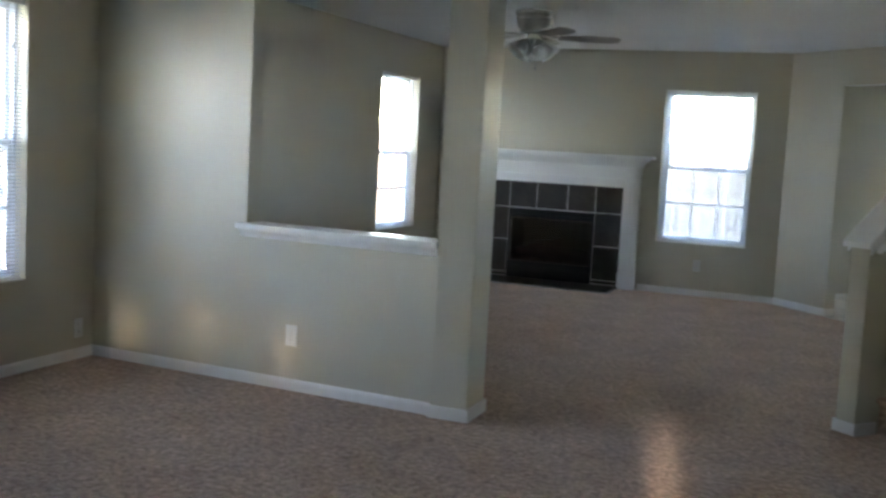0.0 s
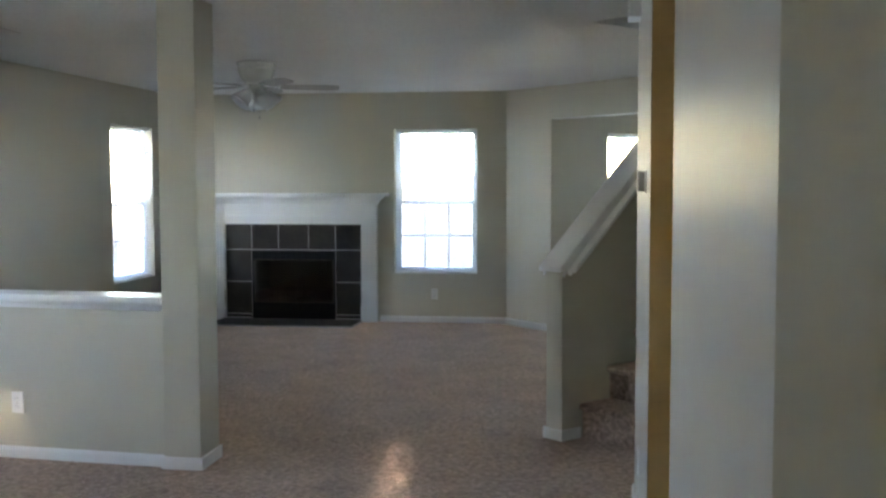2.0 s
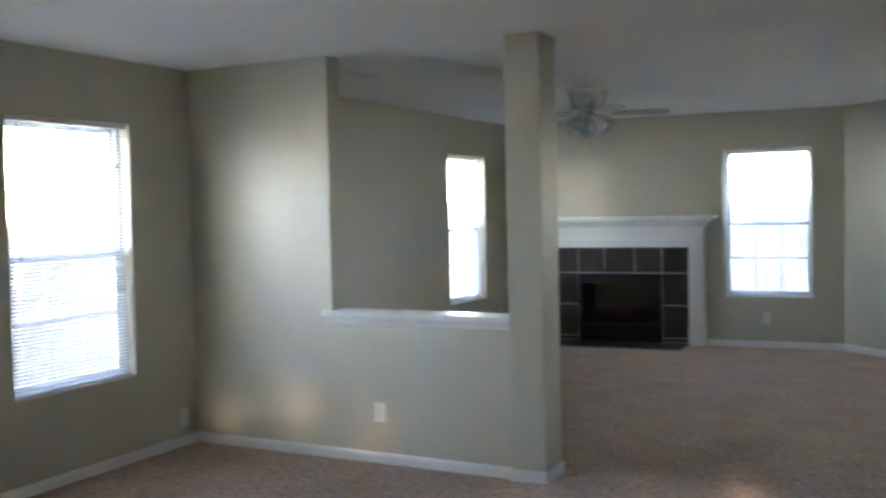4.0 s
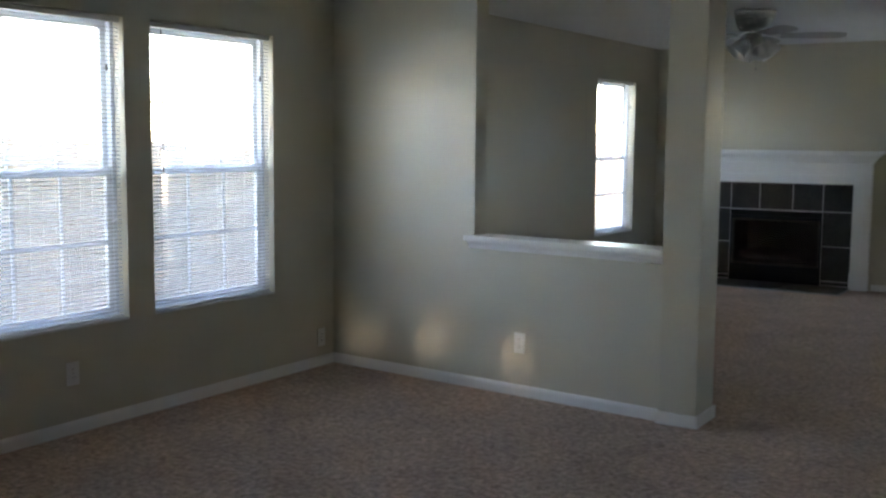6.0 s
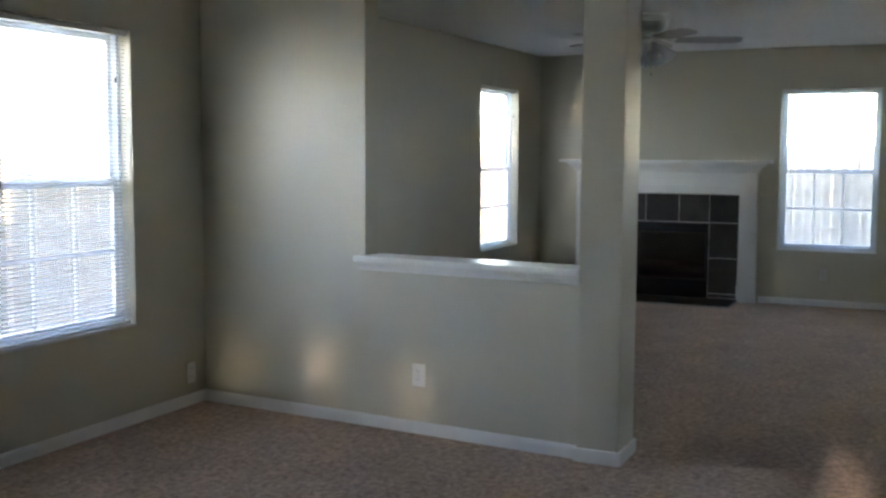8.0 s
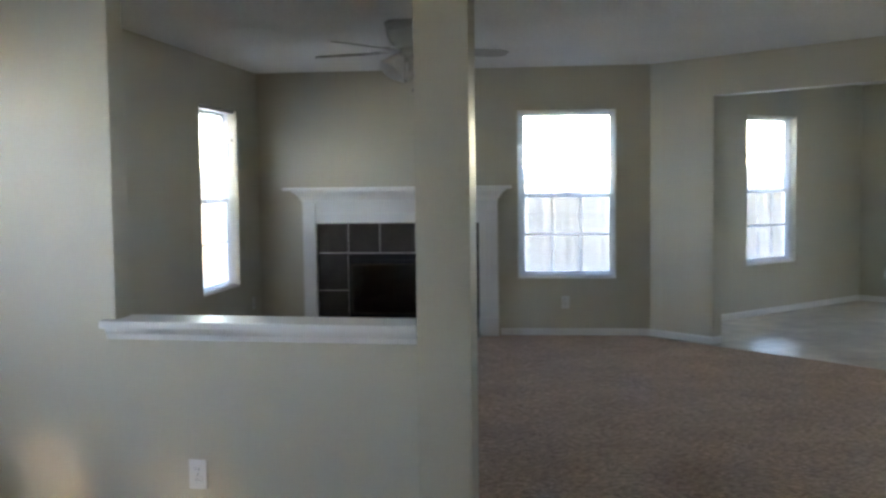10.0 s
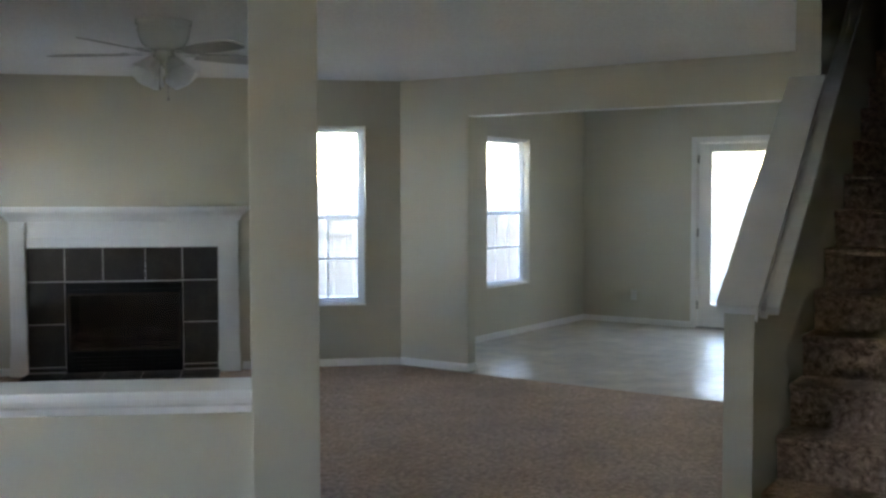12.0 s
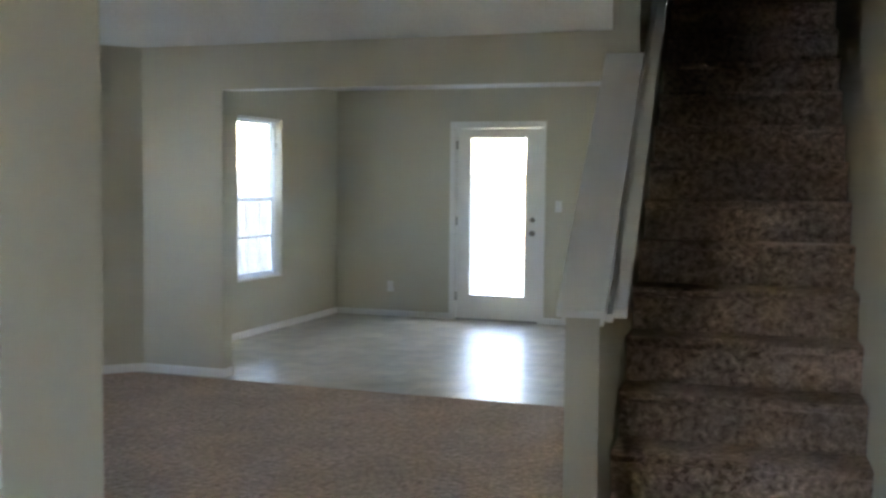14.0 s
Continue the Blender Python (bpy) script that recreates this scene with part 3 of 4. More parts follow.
def window(m, w, tilt, label, drop=1.0):
    """A single-hung window in an opening w wide; m is the opening's lower left corner on the room face."""
    h = ZT - ZB
    th = tagged(new("window"), label, "window", "windows", "")
    th.matrix_basis = m
    y0, y1 = 0.075, 0.135
    bm = bmesh.new()
    f = 0.024
    bm_box(bm, 0, f, y0, y1, 0, h, bevel=0.003)
    bm_box(bm, w - f, w, y0, y1, 0, h, bevel=0.003)
    bm_box(bm, f, w - f, y0, y1, 0, f, bevel=0.003)
    bm_box(bm, f, w - f, y0, y1, h - f, h, bevel=0.003)
    part("window_frame", bm, VINYL_W, th)
    mid = h * 0.492
    for name, z0, z1, yo in (("lower_sash", f, mid + 0.02, 0.082), ("upper_sash", mid - 0.02, h - f, 0.108)):
        bm = bmesh.new()
        r = 0.034
        bm_box(bm, f, f + r, yo, yo + 0.024, z0, z1, bevel=0.002)
        bm_box(bm, w - f - r, w - f, yo, yo + 0.024, z0, z1, bevel=0.002)
        bm_box(bm, f + r, w - f - r, yo, yo + 0.024, z0, z0 + r, bevel=0.002)
        bm_box(bm, f + r, w - f - r, yo, yo + 0.024, z1 - r, z1, bevel=0.002)
        sash = part(name, bm, VINYL_W, th)
        gx0, gx1, gz0, gz1 = f + r, w - f - r, z0 + r, z1 - r
        pane = part("pane", box(gx0, gx1, yo + 0.010, yo + 0.014, gz0, gz1), GLASS, sash)
        pane.visible_shadow = False
        mw = 0.0075 if name == "lower_sash" else 0.0055
        for k in (1, 2):
            x = gx0 + (gx1 - gx0) * k / 3
            part("muntin", box(x - mw, x + mw, yo + 0.003, yo + 0.009, gz0, gz1), VINYL_W, sash)
        z = (gz0 + gz1) / 2
        part("muntin", box(gx0, gx1, yo + 0.0035, yo + 0.0085, z - mw, z + mw), VINYL_W, sash)
    screen = part("insect_screen", box(f + 0.004, w - f - 0.004, 0.1365, 0.1375, f, mid), SCREEN, th, "fine gray insect screen")
    screen.visible_shadow = False
    part("window_sill", box(0.002, w - 0.002, 0.002, 0.075, 0.0, 0.012, bevel=0.003), TRIM, th)
    part("latch", box(w / 2 - 0.03, w / 2 + 0.03, 0.062, 0.082, mid + 0.02, mid + 0.034, bevel=0.003), VINYL_W, th, "white sash latch")
    bl = thing("window_blind", m @ pose(0, 0, 0), "white mini blind lowered with open slats in a window opening", "blind", "blinds")
    part("headrail", box(0.008, w - 0.008, 0.02, 0.05, h - 0.03, h - 0.002, bevel=0.002), TRIM, bl)
    part("bottom_rail", box(0.012, w - 0.012, 0.024, 0.046, 0.016, 0.028, bevel=0.002), TRIM, bl)
    me = slat_data(w - 0.024)
    z, k = 0.045, 0
    while z < h - 0.04:
        shared("slat", me, bl, pose(0.012, 0.035, z, tilt, 0, 0))
        z += 0.0205
    for x in (0.12, w - 0.12):
        part("ladder_cord", box(x - 0.0008, x + 0.0008, 0.0215, 0.0222, 0.02, h - 0.03), PLATE, bl)
        part("ladder_cord", box(x - 0.0008, x + 0.0008, 0.0478, 0.0485, 0.02, h - 0.03), PLATE, bl)
    bm = bmesh.new()
    lathe(bm, [(0.0045, 0), (0.0055, 0.01), (0.004, 0.03), (0.004, 0.75)], 8, pose(0.085, 0.012, h - 0.79))
    part("tilt_wand", bm, WAND, bl, "thin dark tilt wand")
    cord = part("lift_cord", box(w - 0.101, w - 0.099, 0.011, 0.013, h - 0.24, h - 0.03), PLATE, bl)
    bm = bmesh.new()
    lathe(bm, [(0.002, 0), (0.007, 0.004), (0.006, 0.02), (0.002, 0.034)], 10, pose(w - 0.1, 0.012, h - 0.274))
    part("tassel", bm, WAND, cord, "small dark cord tassel")
    return th


LBL = "white vinyl single-hung window with grids set in a drywall opening"
window(MA @ pose(W1[0] - YB, 0, ZB), W1[1] - W1[0], 14, LBL + ", front room")
window(MA @ pose(W2[0] - YB, 0, ZB), W2[1] - W2[0], 14, LBL + ", front room")
window(MA @ pose(LW[0] - YB, 0, ZB), LW[1] - LW[0], 8, LBL + ", living room side wall")
window(MF @ pose(FW[0] - XA, 0, ZB), FW[1] - FW[0], 8, LBL + " beside the fireplace")
window(MD @ pose(DW[0], 0, ZB), DW[1] - DW[0], 12, LBL + " in the dining area")

# ---- sill of the pass-through ----
sill = thing("pass_through_sill", MW @ pose(W_OPEN, 0, 0.872), "white painted wooden sill on the half wall beside the post", "sill")
part("sill_board", box(-0.045, W_LEN - W_OPEN, -0.05, 0.17, 0.0, 0.03, bevel=0.006), TRIM, sill)
for sgn, y in ((-1, 0.0), (1, 0.12)):
    bm = bmesh.new()
    profile(bm, [(0, 0), (sgn * 0.034, 0), (sgn * 0.030, -0.012), (sgn * 0.016, -0.022), (sgn * 0.012, -0.042), (0, -0.046)], W_LEN - W_OPEN + 0.03, pose(-0.03, y, -0.001))
    part("apron_moulding", bm, TRIM, sill)

# ---- fireplace ----
FX0, FX1 = -2.095, -0.285
fp = thing("fireplace", pose((FX0 + FX1) / 2, YF, 0), "white wooden mantel over a dark tiled gas fireplace", "fireplace")
cx = (FX0 + FX1) / 2
L0, L1, R0, R1 = FX0 - cx, -1.972 - cx, -0.452 - cx, FX1 - cx
for a, b in ((L0, L1), (R0, R1)):
    bm = bmesh.new()
    bm_box(bm, a, b, -0.075, -0.001, 0.0, 1.252, bevel=0.004)
    bm_box(bm, a - 0.008, b + 0.008, -0.085, -0.0755, 0.0, 0.17, bevel=0.003)
    w = b - a
    for k in (0.22, 0.5, 0.78):
        bm_box(bm, a + w * k - 0.008, a + w * k + 0.008, -0.087, -0.0755, 0.22, 1.10, bevel=0.002)
    leg = part("mantel_leg", bm, TRIM, fp)
    bm = bmesh.new()
    bm_box(bm, a + 0.002, b - 0.002, -0.088, -0.0755, 1.125, 1.248, bevel=0.003)
    lathe(bm, [(0.042, 0), (0.042, 0.006), (0.034, 0.009), (0.028, 0.004), (0.014, 0.004), (0.010, 0.010), (0.002, 0.012)], 20, pose((a + b) / 2, -0.088, 1.187, 90))
    part("rosette_block", bm, TRIM, leg)
bm = bmesh.new()
bm_box(bm, L1, R0, -0.060, -0.001, 1.042, 1.252, bevel=0.003)
part("frieze", bm, TRIM, fp)
part("frieze_bead", box(L1 + 0.002, R0 - 0.002, -0.078, -0.0605, 1.118, 1.134, bevel=0.004), TRIM, fp)
part("frieze_bead", box(L1 + 0.002, R0 - 0.002, -0.074, -0.0605, 1.228, 1.250, bevel=0.004), TRIM, fp)
part("inner_bead", box(L1 + 0.002, R0 - 0.002, -0.070, -0.0605, 1.044, 1.060, bevel=0.004), TRIM, fp)
for x in (L1 - 0.016, R0):
    part("inner_bead", box(x, x + 0.016, -0.084, -0.0755, 0.172, 1.10, bevel=0.003), TRIM, fp)
bm = bmesh.new()
crown = [(0.088, 1.253), (0.092, 1.262), (0.100, 1.266), (0.104, 1.280), (0.116, 1.300), (0.136, 1.318), (0.150, 1.326), (0.152, 1.332), (0.162, 1.335), (0.162, 1.346)]
rings = []
for d, z in crown:
    e = d - 0.082
    rings.append([bm.verts.new(p) for p in ((L0 - e, -0.001, z), (L0 - e, -d, z), (R1 + e, -d, z), (R1 + e, -0.001, z))])
for p, q in zip(rings, rings[1:]):
    for i in range(4):
        bm.faces.new((p[i], p[(i + 1) % 4], q[(i + 1) % 4], q[i]))
bm.faces.new(rings[0]), bm.faces.new(rings[-1][::-1])
part("crown_moulding", bm, TRIM, fp)
part("mantel_shelf", box(-2.256 - cx, -0.156 - cx, -0.19, -0.001, 1.347, 1.375, bevel=0.006), TRIM, fp)
part("surround_backing", box(L1, R0, -0.020, -0.001, 0.748, 1.042), GROUT, fp)
part("surround_backing", box(L1, -1.671 - cx, -0.020, -0.001, 0.0, 0.747), GROUT, fp)
part("surround_backing", box(-0.751 - cx, R0, -0.020, -0.001, 0.0, 0.747), GROUT, fp)
xs = [-1.972, -1.677, -1.378, -1.042, -0.745, -0.452]
g = 0.005
for i in range(5):
    part("tile", box(xs[i] - cx + g, xs[i + 1] - cx - g, -0.028, -0.0205, 0.764 + g, 1.036, bevel=0.002), SLATE, fp)
for i in (0, 4):
    for z0, z1 in ((0.415, 0.764), (0.063, 0.415), (0.02, 0.063)):
        part("tile", box(xs[i] - cx + g, xs[i + 1] - cx - g, -0.028, -0.0205, z0 + g, z1 - g, bevel=0.002), SLATE, fp)
# metal firebox
B0, B1 = -1.677 - cx, -0.745 - cx
bm = bmesh.new()
bm_box(bm, B0 + 0.002, B1 - 0.002, -0.032, 0.02, 0.665, 0.755, bevel=0.003)
bm_box(bm, B0 + 0.002, B1 - 0.002, -0.032, 0.02, 0.012, 0.19, bevel=0.003)
bm_box(bm, B0 + 0.002, B0 + 0.022, -0.030, 0.02, 0.19, 0.665)
bm_box(bm, B1 - 0.022, B1 - 0.002, -0.030, 0.02, 0.19, 0.665)
part("metal_face", bm, BLACK, fp)
for z in (0.04, 0.07, 0.10, 0.13):
    part("louver", box(B0 + 0.03, B1 - 0.03, -0.042, -0.033, z, z + 0.012, bevel=0.002), BLACK, fp)
part("hood", box(B0 + 0.02, B1 - 0.02, -0.046, -0.033, 0.665, 0.70, bevel=0.005), BLACK, fp)
bm = bmesh.new()
for a in ((B0 + 0.024, B1 - 0.024, 0.05, 0.50, 0.18, 0.19), (B0 + 0.024, B1 - 0.024, 0.05, 0.50, 0.70, 0.71), (B0 + 0.024, B1 - 0.024, 0.49, 0.50, 0.19, 0.70), (B0 + 0.024, B0 + 0.034, 0.02, 0.49, 0.19, 0.70), (B1 - 0.034, B1 - 0.024, 0.02, 0.49, 0.19, 0.70)):
    bm_box(bm, *a)
part("firebox_lining", bm, BRICK_IN, fp)
bm = bmesh.new()
for k in range(7):
    x = B0 + 0.22 + k * 0.08
    bm_box(bm, x, x + 0.012, 0.14, 0.40, 0.215, 0.228)
bm_box(bm, B0 + 0.20, B1 - 0.20, 0.14, 0.155, 0.20, 0.216)
bm_box(bm, B0 + 0.20, B1 - 0.20, 0.385, 0.40, 0.20, 0.216)
part("grate", bm, LOG, fp)
for k, (x, y, r) in enumerate(((-0.2, 0.2, 0.045), (0.12, 0.24, 0.05), (-0.02, 0.33, 0.055))):
    bm = bmesh.new()
    lathe(bm, [(r * 0.8, -0.26), (r, -0.2), (r * 0.9, 0.0), (r * 1.05, 0.16), (r * 0.7, 0.25)], 10, pose(x, y, 0.228 + r, 0, 90, 8 * (k - 1)))
    part("gas_log", bm, LOG, fp)
bm = bmesh.new()
bm_box(bm, B0 + 0.024, B1 - 0.024, -0.030, -0.018, 0.192, 0.206)
bm_box(bm, B0 + 0.024, B1 - 0.024, -0.030, -0.018, 0.650, 0.664)
bm_box(bm, B0 + 0.024, B0 + 0.034, -0.030, -0.018, 0.206, 0.650)
bm_box(bm, B1 - 0.034, B1 - 0.024, -0.030, -0.018, 0.206, 0.650)
part("door_trim", bm, BRONZE, fp, "dark bronze glass door trim")
part("glass_door", box(B0 + 0.034, B1 - 0.034, -0.026, -0.021, 0.206, 0.650), FIREGLASS, fp)
part("pull_knob", box(-0.008 , 0.008, -0.048, -0.0265, 0.50, 0.52, bevel=0.003), BRONZE, fp)
HY = 0.56
hearth = thing("hearth", pose(cx, YF - 0.088, 0), "dark slate tile hearth flush on the carpet before the fireplace", "hearth")
hx0, hx1 = -1.98 - cx, -0.445 - cx
part("hearth_base", box(hx0, hx1, -HY + 0.088, 0.087, -0.004, 0.014), GROUT, hearth)
nx = 5
for i in range(nx):
    for j in range(2):
        a = hx0 + (hx1 - hx0) * i / nx
        b = hx0 + (hx1 - hx0) * (i + 1) / nx
        y0 = -HY + 0.088 + j * 0.235
        part("tile", box(a + g, b - g, y0 + 0.004, y0 + 0.231 if j == 0 else 0.0, 0.0145, 0.022, bevel=0.002), SLATE, hearth)

# ---- ceiling fan ----
FAN = (-0.662, 2.98)
fan = thing("ceiling_fan", pose(*FAN, CE), "white flush-mount ceiling fan with five blades and tulip glass lights", "ceiling fan")
bm = bmesh.new()
lathe(bm, [(0.152, 0.0), (0.154, -0.018), (0.146, -0.026), (0.140, -0.034), (0.143, -0.05), (0.146, -0.058), (0.140, -0.066), (0.138, -0.09), (0.130, -0.105), (0.121, -0.125), (0.100, -0.145), (0.085, -0.155), (0.055, -0.165)], 32)
part("motor_housing", bm, WHITE_METAL, fan, smooth=True)
bm = bmesh.new()
for k in range(20):
    t = 2 * math.pi * k / 20
    bmesh.ops.create_icosphere(bm, subdivisions=1, radius=0.006, matrix=Matrix.Translation((0.143 * math.cos(t), 0.143 * math.sin(t), -0.04)))
tagged(part("bead_trim", bm, WHITE_METAL, fan), kind="stuff")
for k in range(5):
    a = 165 + 72 * k
    bm = bmesh.new()
    n = 14
    top = []
    for i in range(n + 1):
        r = 0.19 + 0.47 * i / n
        w = 0.052 + 0.018 * min(1, i / 6)
        if i >= n - 2:
            w *= (1.0, 0.85, 0.55)[i - n + 2]
        top.append((r, w))
    up = [bm.verts.new((r, w, 0.003)) for r, w in top] + [bm.verts.new((r, -w, 0.003)) for r, w in reversed(top)]
    dn = [bm.verts.new((v.co.x, v.co.y, -0.003)) for v in up]
    bm.faces.new(up), bm.faces.new(dn[::-1])
    for i in range(len(up)):
        bm.faces.new((up[i], dn[i], dn[(i + 1) % len(up)], up[(i + 1) % len(up)]))
    bmesh.ops.transform(bm, matrix=pose(0, 0, -0.185, 0, 0, a) @ pose(0, 0, 0, -11, 0, 0), verts=bm.verts)
    blade = part("blade", bm, BLADE, fan)
    bm = bmesh.new()
    bm_box(bm, 0.07, 0.14, -0.014, 0.014, -0.168, -0.160, bevel=0.002)
    bm_box(bm, 0.13, 0.20, -0.030, -0.018, -0.186, -0.176, bevel=0.002)
    bm_box(bm, 0.13, 0.20, 0.018, 0.030, -0.186, -0.176, bevel=0.002)
    bm_box(bm, 0.195, 0.245, -0.036, 0.036, -0.180, -0.174, bevel=0.002)
    bmesh.ops.transform(bm, matrix=pose(0, 0, 0, 0, 0, a), verts=bm.verts)
    part("blade_iron", bm, WHITE_METAL, blade)
bm = bmesh.new()
lathe(bm, [(0.05, -0.166), (0.055, -0.18), (0.062, -0.20), (0.05, -0.225), (0.03, -0.235), (0.012, -0.25)], 24)
part("light_fitter", bm, WHITE_METAL, fan, smooth=True)
for k in range(4):
    m = pose(0, 0, -0.205, 0, 0, 40 + 90 * k) @ pose(0.035, 0, 0.01, 0, 138, 0)
    bm = bmesh.new()
    lathe(bm, [(0.016, 0.0), (0.018, 0.035), (0.02, 0.04)], 14, m)
    part("lamp_arm", bm, WHITE_METAL, fan, smooth=True)
    bm = bmesh.new()
    rings = [(0.022, 0.035), (0.040, 0.05), (0.055, 0.085), (0.062, 0.12), (0.085, 0.165)]
    vs = []
    for q, (r, z) in enumerate(rings):
        ring = []
        for i in range(24):
            t = 2 * math.pi * i / 24
            rr = r * (1 + (0.07 * math.cos(6 * t) if q >= 3 else 0))
            ring.append(bm.verts.new((rr * math.cos(t), rr * math.sin(t), z)))
        vs.append(ring)
    for p, q in zip(vs, vs[1:]):
        for i in range(24):
            bm.faces.new((p[i], p[(i + 1) % 24], q[(i + 1) % 24], q[i]))
    bmesh.ops.solidify(bm, geom=bm.faces[:], thickness=0.003)
    bmesh.ops.transform(bm, matrix=m, verts=bm.verts)
    part("glass_shade", bm, FROST, fan, "frosted tulip glass shade", smooth=True)
for x, z in ((0.02, -0.42), (-0.025, -0.36)):
    bm = bmesh.new()
    lathe(bm, [(0.0012, -0.24), (0.0012, z), (0.005, z - 0.004), (0.006, z - 0.015), (0.003, z - 0.024)], 8, pose(x, 0.0, 0))
    part("pull_chain", bm, CHROME, fan)

# ---- patio door ----
door = tagged(new("door"), "white patio door with one tall glass light and nickel lock", "door")
door.matrix_basis = MB @ pose(D0, 0, 0)
DWID = D1 - D0
bm = bmesh.new()
bm_box(bm, 0, 0.058, -0.016, 0.0, 0.0, 2.096, bevel=0.003)
bm_box(bm, DWID - 0.058, DWID, -0.016, 0.0, 0.0, 2.096, bevel=0.003)
bm_box(bm, 0.058, DWID - 0.058, -0.016, 0.0, 2.038, 2.096, bevel=0.003)
part("casing", bm, TRIM, door)
bm = bmesh.new()
bm_box(bm, 0.060, 0.072, 0.0, 0.14, 0.0, 2.037)
bm_box(bm, DWID - 0.072, DWID - 0.060, 0.0, 0.14, 0.0, 2.037)
bm_box(bm, 0.072, DWID - 0.072, 0.0, 0.14, 2.025, 2.037)
part("door_jamb", bm, TRIM, door)
part("threshold", box(0.072, DWID - 0.072, 0.0, 0.14, -0.004, 0.014, bevel=0.003), GRAYP, door, "dull metal threshold")
gx0, gx1 = 1.359 - 1.135, 1.949 - 1.135
GZ0, GZ1 = 0.272, 1.923
bm = bmesh.new()
q0, q1 = 0.075, DWID - 0.075
bm_box(bm, q0, gx0, 0.02, 0.062, 0.017, 2.022)
bm_box(bm, gx1, q1, 0.02, 0.062, 0.017, 2.022)
bm_box(bm, gx0, gx1, 0.02, 0.062, 0.017, GZ0)
bm_box(bm, gx0, gx1, 0.02, 0.062, GZ1, 2.022)
leaf = part("door_leaf", bm, TRIM, door)
bm = bmesh.new()
k = 0.028
bm_box(bm, gx0 - k, gx0, 0.010, 0.0198, GZ0 - k, GZ1 + k, bevel=0.003)
bm_box(bm, gx1, gx1 + k, 0.010, 0.0198, GZ0 - k, GZ1 + k, bevel=0.003)
bm_box(bm, gx0, gx1, 0.010, 0.0198, GZ0 - k, GZ0, bevel=0.003)
bm_box(bm, gx0, gx1, 0.010, 0.0198, GZ1, GZ1 + k, bevel=0.003)
part("glass_frame", bm, TRIM, leaf)
pane = part("glass_pane", box(gx0, gx1, 0.038, 0.044, GZ0, GZ1), GLASS, leaf)
pane.visible_shadow = False
me = slat_data(gx1 - gx0 - 0.01)
mb = thing("door_blind", door.matrix_basis @ pose(0, 0, 0), "white mini blind mounted over the patio door glass", "blind", "blinds")
part("headrail", box(gx0 - 0.01, gx1 + 0.01, -0.016, 0.0085, GZ1 + 0.005, GZ1 + 0.03, bevel=0.002), TRIM, mb)
part("bottom_rail", box(gx0, gx1, -0.012, 0.007, GZ0 - 0.012, GZ0, bevel=0.002), TRIM, mb)
z = GZ0 + 0.02
while z < GZ1:
    shared("slat", me, mb, pose(gx0 + 0.005, -0.004, z, 45, 0, 0))
    z += 0.0205
for z, name in ((1.075, "deadbolt"), (0.935, "door_handle")):
    bm = bmesh.new()
    lathe(bm, [(0.028, 0), (0.028, 0.008), (0.014, 0.012), (0.012, 0.03), (0.024, 0.04), (0.026, 0.052), (0.018, 0.062)] if name == "door_handle" else [(0.026, 0), (0.026, 0.010), (0.018, 0.014), (0.010, 0.024)], 20, pose(gx1 + 0.085, 0.0198, z, 90))
    part(name, bm, CHROME, leaf, "satin nickel " + name.replace("_", " "), smooth=True)
for z in (0.25, 1.05, 1.85):
    part("hinge", box(0.066, 0.078, -0.004, 0.02, z - 0.045, z + 0.045, bevel=0.002), CHROME, door)


# ---- outlets, switches, vent, thermostat ----
def outlet(m, label, kind="outlet"):
    o = thing("wall_" + kind, m, label, kind, "wall plates")
    part("plate", box(-0.036, 0.036, -0.007, 0.0, -0.058, 0.058, bevel=0.0025), PLATE, o)
    if kind == "outlet":
        for z in (-0.021, 0.021):
            bm = bmesh.new()
            bm_box(bm, -0.017, 0.017, -0.0095, -0.0072, z - 0.014, z + 0.014, bevel=0.002)
            s = part("socket", bm, PLATE, o)
            bm = bmesh.new()
            bm_box(bm, -0.008, -0.006, -0.0102, -0.0096, z - 0.004, z + 0.006)
            bm_box(bm, 0.006, 0.008, -0.0102, -0.0096, z - 0.004, z + 0.005)
            part("slots", bm, DARK, s)
    else:
        part("toggle", box(-0.006, 0.006, -0.018, -0.0072, -0.004, 0.016, bevel=0.002), PLATE, o)
    for z in (0.0,) if kind == "outlet" else (-0.03, 0.03):
        bm = bmesh.new()
        lathe(bm, [(0.003, 0.0072), (0.003, 0.0082)], 8, pose(0, 0, z, 90))
        part("screw", bm, CHROME, o)
    return o


outlet(MW @ pose((-1.083 - XA), 0, 0.305), "white duplex outlet low on the half wall")
outlet(MA @ pose(-1.81 - YB, 0, 0.30), "white duplex outlet below the front windows")
outlet(MA @ pose(0.10 - YB, 0, 0.185), "white duplex outlet near the half wall corner")
outlet(MA @ pose(5.60 - YB, 0, 0.32), "white duplex outlet beside the fireplace corner")
outlet(MF @ pose(0.328 - XA, 0, 0.303), "white duplex outlet below the fireplace wall window")
outlet(MD @ pose(0.30, 0, 0.33), "white duplex outlet on the dining window wall")
outlet(MB @ pose(0.641, 0, 0.324), "white duplex outlet on the dining wall")
outlet(MB @ pose(2.33 - A_D, 0, 1.22), "white light switch beside the patio door", "switch")
outlet(MR @ pose(Y_CORNER + 0.63, 0, 0.30), "white duplex outlet on the entry wall")

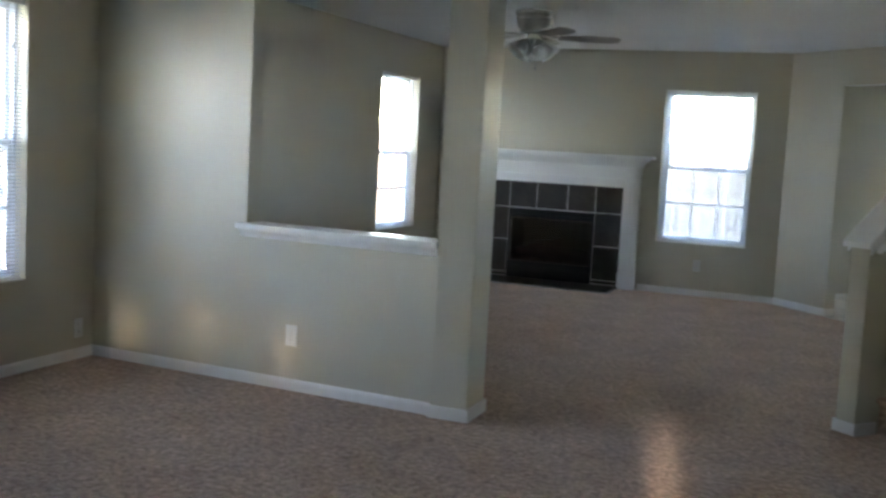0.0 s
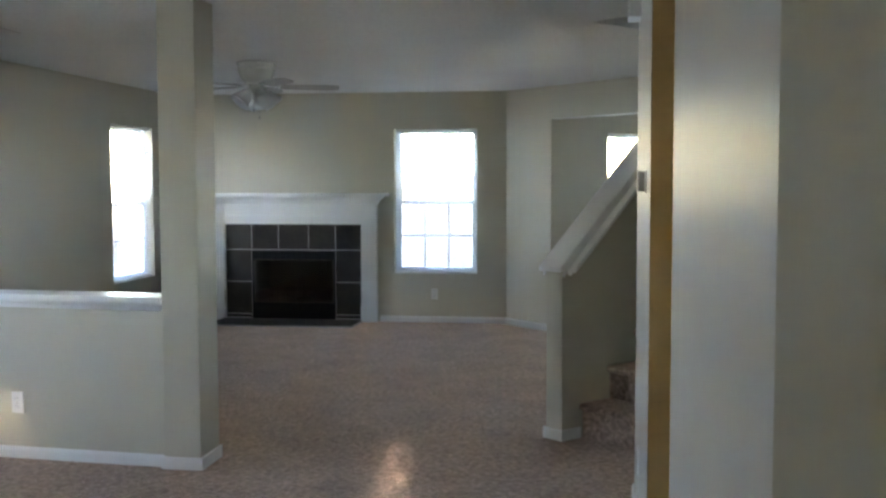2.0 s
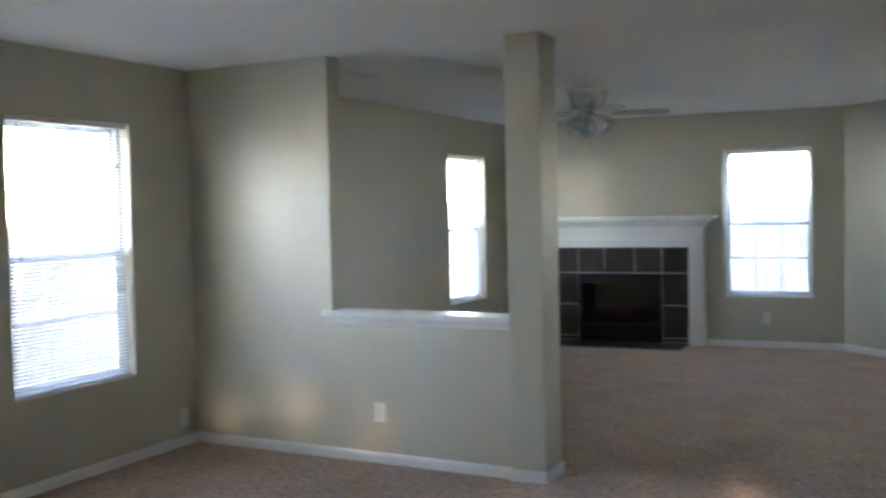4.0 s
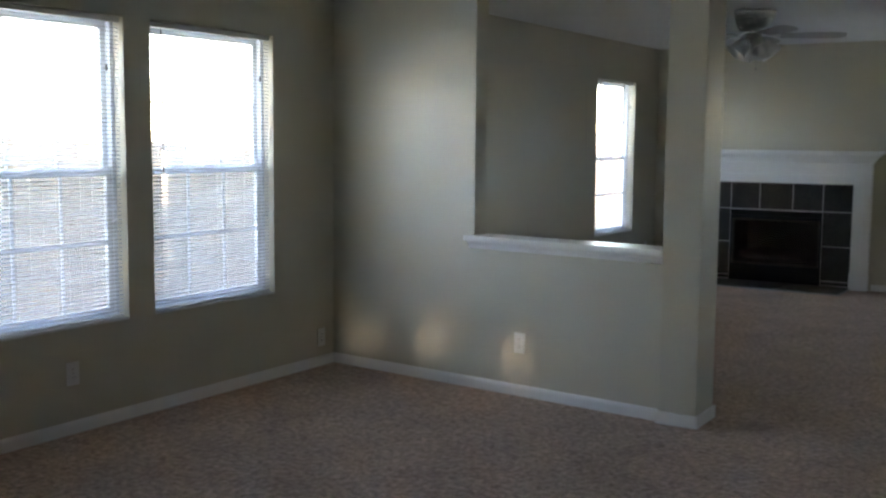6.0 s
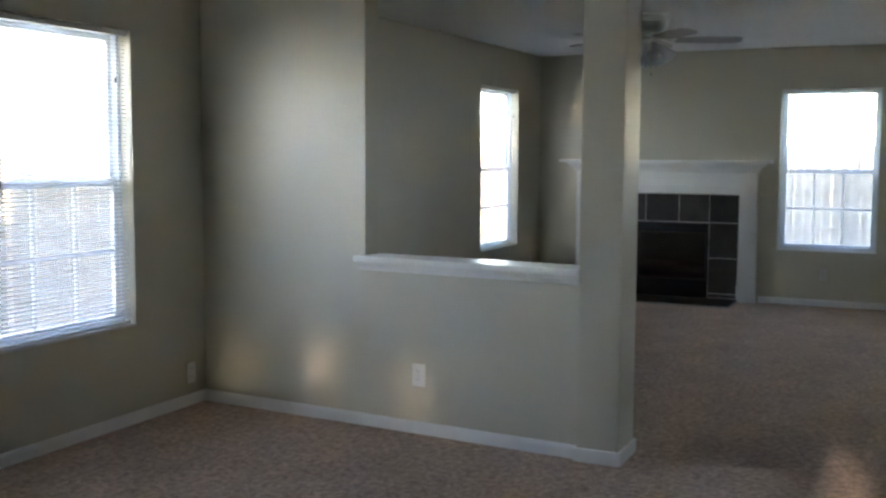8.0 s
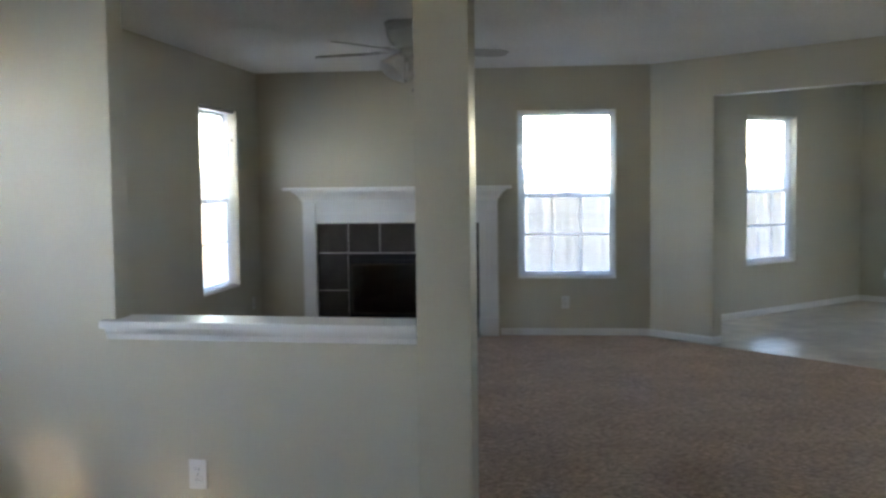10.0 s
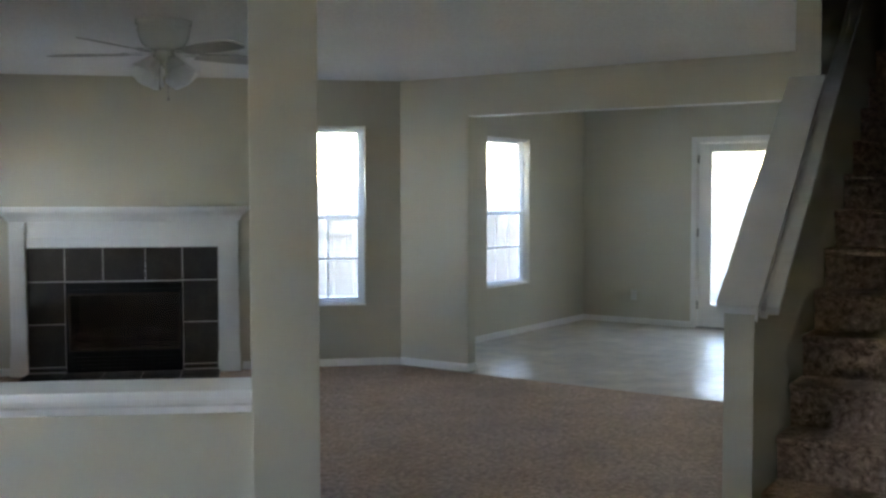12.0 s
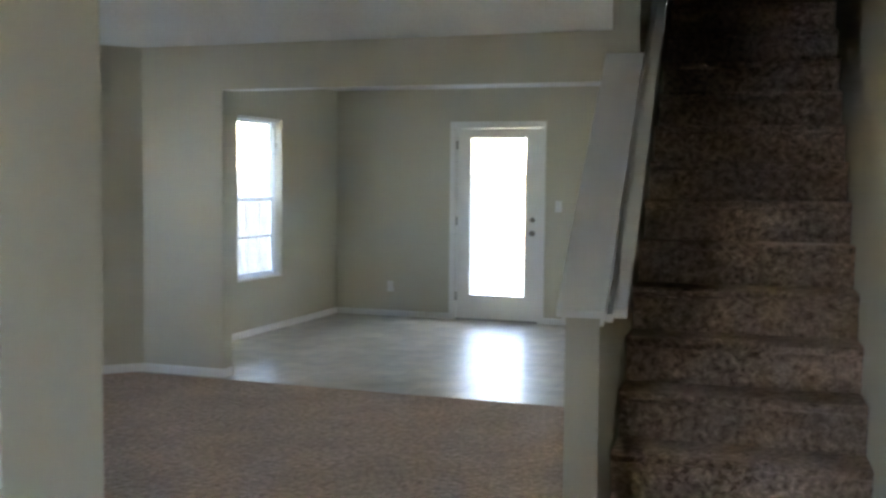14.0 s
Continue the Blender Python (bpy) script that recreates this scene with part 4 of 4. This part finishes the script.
vent = thing("ceiling_vent", pose(-1.66, 0.93, CE, 0, 0, 90), "white metal ceiling register", "vent")
bm = bmesh.new()
bm_box(bm, -0.18, 0.18, -0.075, -0.058, -0.008, 0.0, bevel=0.002)
bm_box(bm, -0.18, 0.18, 0.058, 0.075, -0.008, 0.0, bevel=0.002)
bm_box(bm, -0.18, -0.16, -0.058, 0.058, -0.008, 0.0)
bm_box(bm, 0.16, 0.18, -0.058, 0.058, -0.008, 0.0)
part("frame", bm, TRIM, vent)
part("backing", box(-0.16, 0.16, -0.058, 0.058, -0.002, 0.0), DARK, vent)
for k in range(8):
    b = box(-0.158, 0.158, -0.006, 0.006, -0.0006, 0.0006)
    bmesh.ops.transform(b, matrix=pose(0, -0.050 + k * 0.0143, -0.006, -35), verts=b.verts)
    part("louver", b, TRIM, vent)

th = thing("thermostat", MR @ pose(Y_CORNER + 1.0, 0, 1.497), "gray plastic thermostat on the entry wall", "thermostat")
part("base_plate", box(-0.06, 0.06, -0.008, 0.0, -0.045, 0.045, bevel=0.002), PLATE, th)
body = part("cover", box(-0.052, 0.052, -0.034, -0.0085, -0.038, 0.038, bevel=0.004), GRAYP, th)
part("lever", box(0.01, 0.022, -0.034, -0.012, 0.0385, 0.044), PLATE, body)
ch = thing("door_chime", MR @ pose(0.20, 0, 2.275), "white plastic door chime box high on the entry wall", "door chime")
part("cover", box(-0.09, 0.09, -0.055, -0.004, -0.06, 0.06, bevel=0.006), PLATE, ch)
part("base_plate", box(-0.095, 0.095, -0.004, 0.0, -0.063, 0.063), TRIM, ch)

# ---- entry wall: opening with its ochre return, and the hall behind it ----
structure("opening_reveal", box(XR + 0.002, XR + 0.118, Y_CORNER - OP0, Y_CORNER - OP0 + 0.003, 0.0, 2.2), OCHRE)
# hall behind the opening
for name, b in (("wall_hall_end", box(XR + 1.3, XR + 1.42, -3.2, -1.18, 0, CE)), ("wall_hall_side", box(XR + 0.12, XR + 1.3, -3.32, -3.2, 0, CE)), ("wall_hall_far", box(XR + 0.12, XR + 1.3, -1.30, -1.18, 0, CE))):
    structure(name, b, OCHRE)

# ---- outdoors ----
bm = bmesh.new()
vs = [[bm.verts.new((x, y, -0.45 - 0.03 * max(-10, min(y, 24)))) for x in (-400, -60, -20, -10, 0, 10, 20, 60, 400)] for y in (-400, -60, -20, -10, 0, 8, 16, 24, 60, 400)]
for r0, r1 in zip(vs, vs[1:]):
    for i in range(8):
        bm.faces.new((r0[i], r0[i + 1], r1[i + 1], r1[i]))
structure("ground", bm, GRASS)


def fence(m, length, drop, seed, gap=0.012):
    """A run of dog-eared boards along local x; the ground falls by drop over its length."""
    rnd = random.Random(seed)
    fe = thing("wooden_fence", m, "weathered gray-tan board fence with dog-eared tops behind the house", "fence", "fences")
    metas = []
    for v in range(4):
        bm = bmesh.new()
        w, h = 0.138, 1.78 + 0.012 * v
        out = [(0, 0), (w, 0), (w, h - 0.03), (w - 0.03, h), (0.03, h), (0, h - 0.03)]
        a = [bm.verts.new((x, 0, z)) for x, z in out]
        b = [bm.verts.new((x, 0.018, z)) for x, z in out]
        bm.faces.new(a), bm.faces.new(b[::-1])
        for i in range(6):
            bm.faces.new((a[i], a[(i + 1) % 6], b[(i + 1) % 6], b[i]))
        me = bpy.data.meshes.new("board")
        bm.to_mesh(me)
        bm.free()
        me.materials.append(FENCE)
        metas.append(me)
    x = 0.0
    while x < length:
        shared("board", rnd.choice(metas), fe, pose(x, rnd.uniform(-0.004, 0.004), -drop * x / length + 0.03, 0, rnd.uniform(-0.4, 0.4), 0))
        x += 0.138 + gap
    for z in (0.35, 1.0, 1.55):
        bm = bmesh.new()
        profile(bm, [(-0.04, z), (-0.005, z), (-0.005, z + 0.085), (-0.04, z + 0.085)], length)
        for v in bm.verts:
            v.co.z -= drop * v.co.x / length
        part("rail", bm, FENCE, fe)
    k = 0.0
    while k < length:
        part("fence_post", box(k, k + 0.09, -0.13, -0.041, -0.2 - drop * k / length, 1.75 - drop * k / length, bevel=0.004), FENCE, fe)
        k += 2.4
    return fe


fence(along(-7.2, -9.0, 90, -0.45 + 0.37), 23.0, 0.69, 1)
fence(along(-7.2, 14.0, 0, -0.45 + 0.24), 26.0, 0.0, 2)
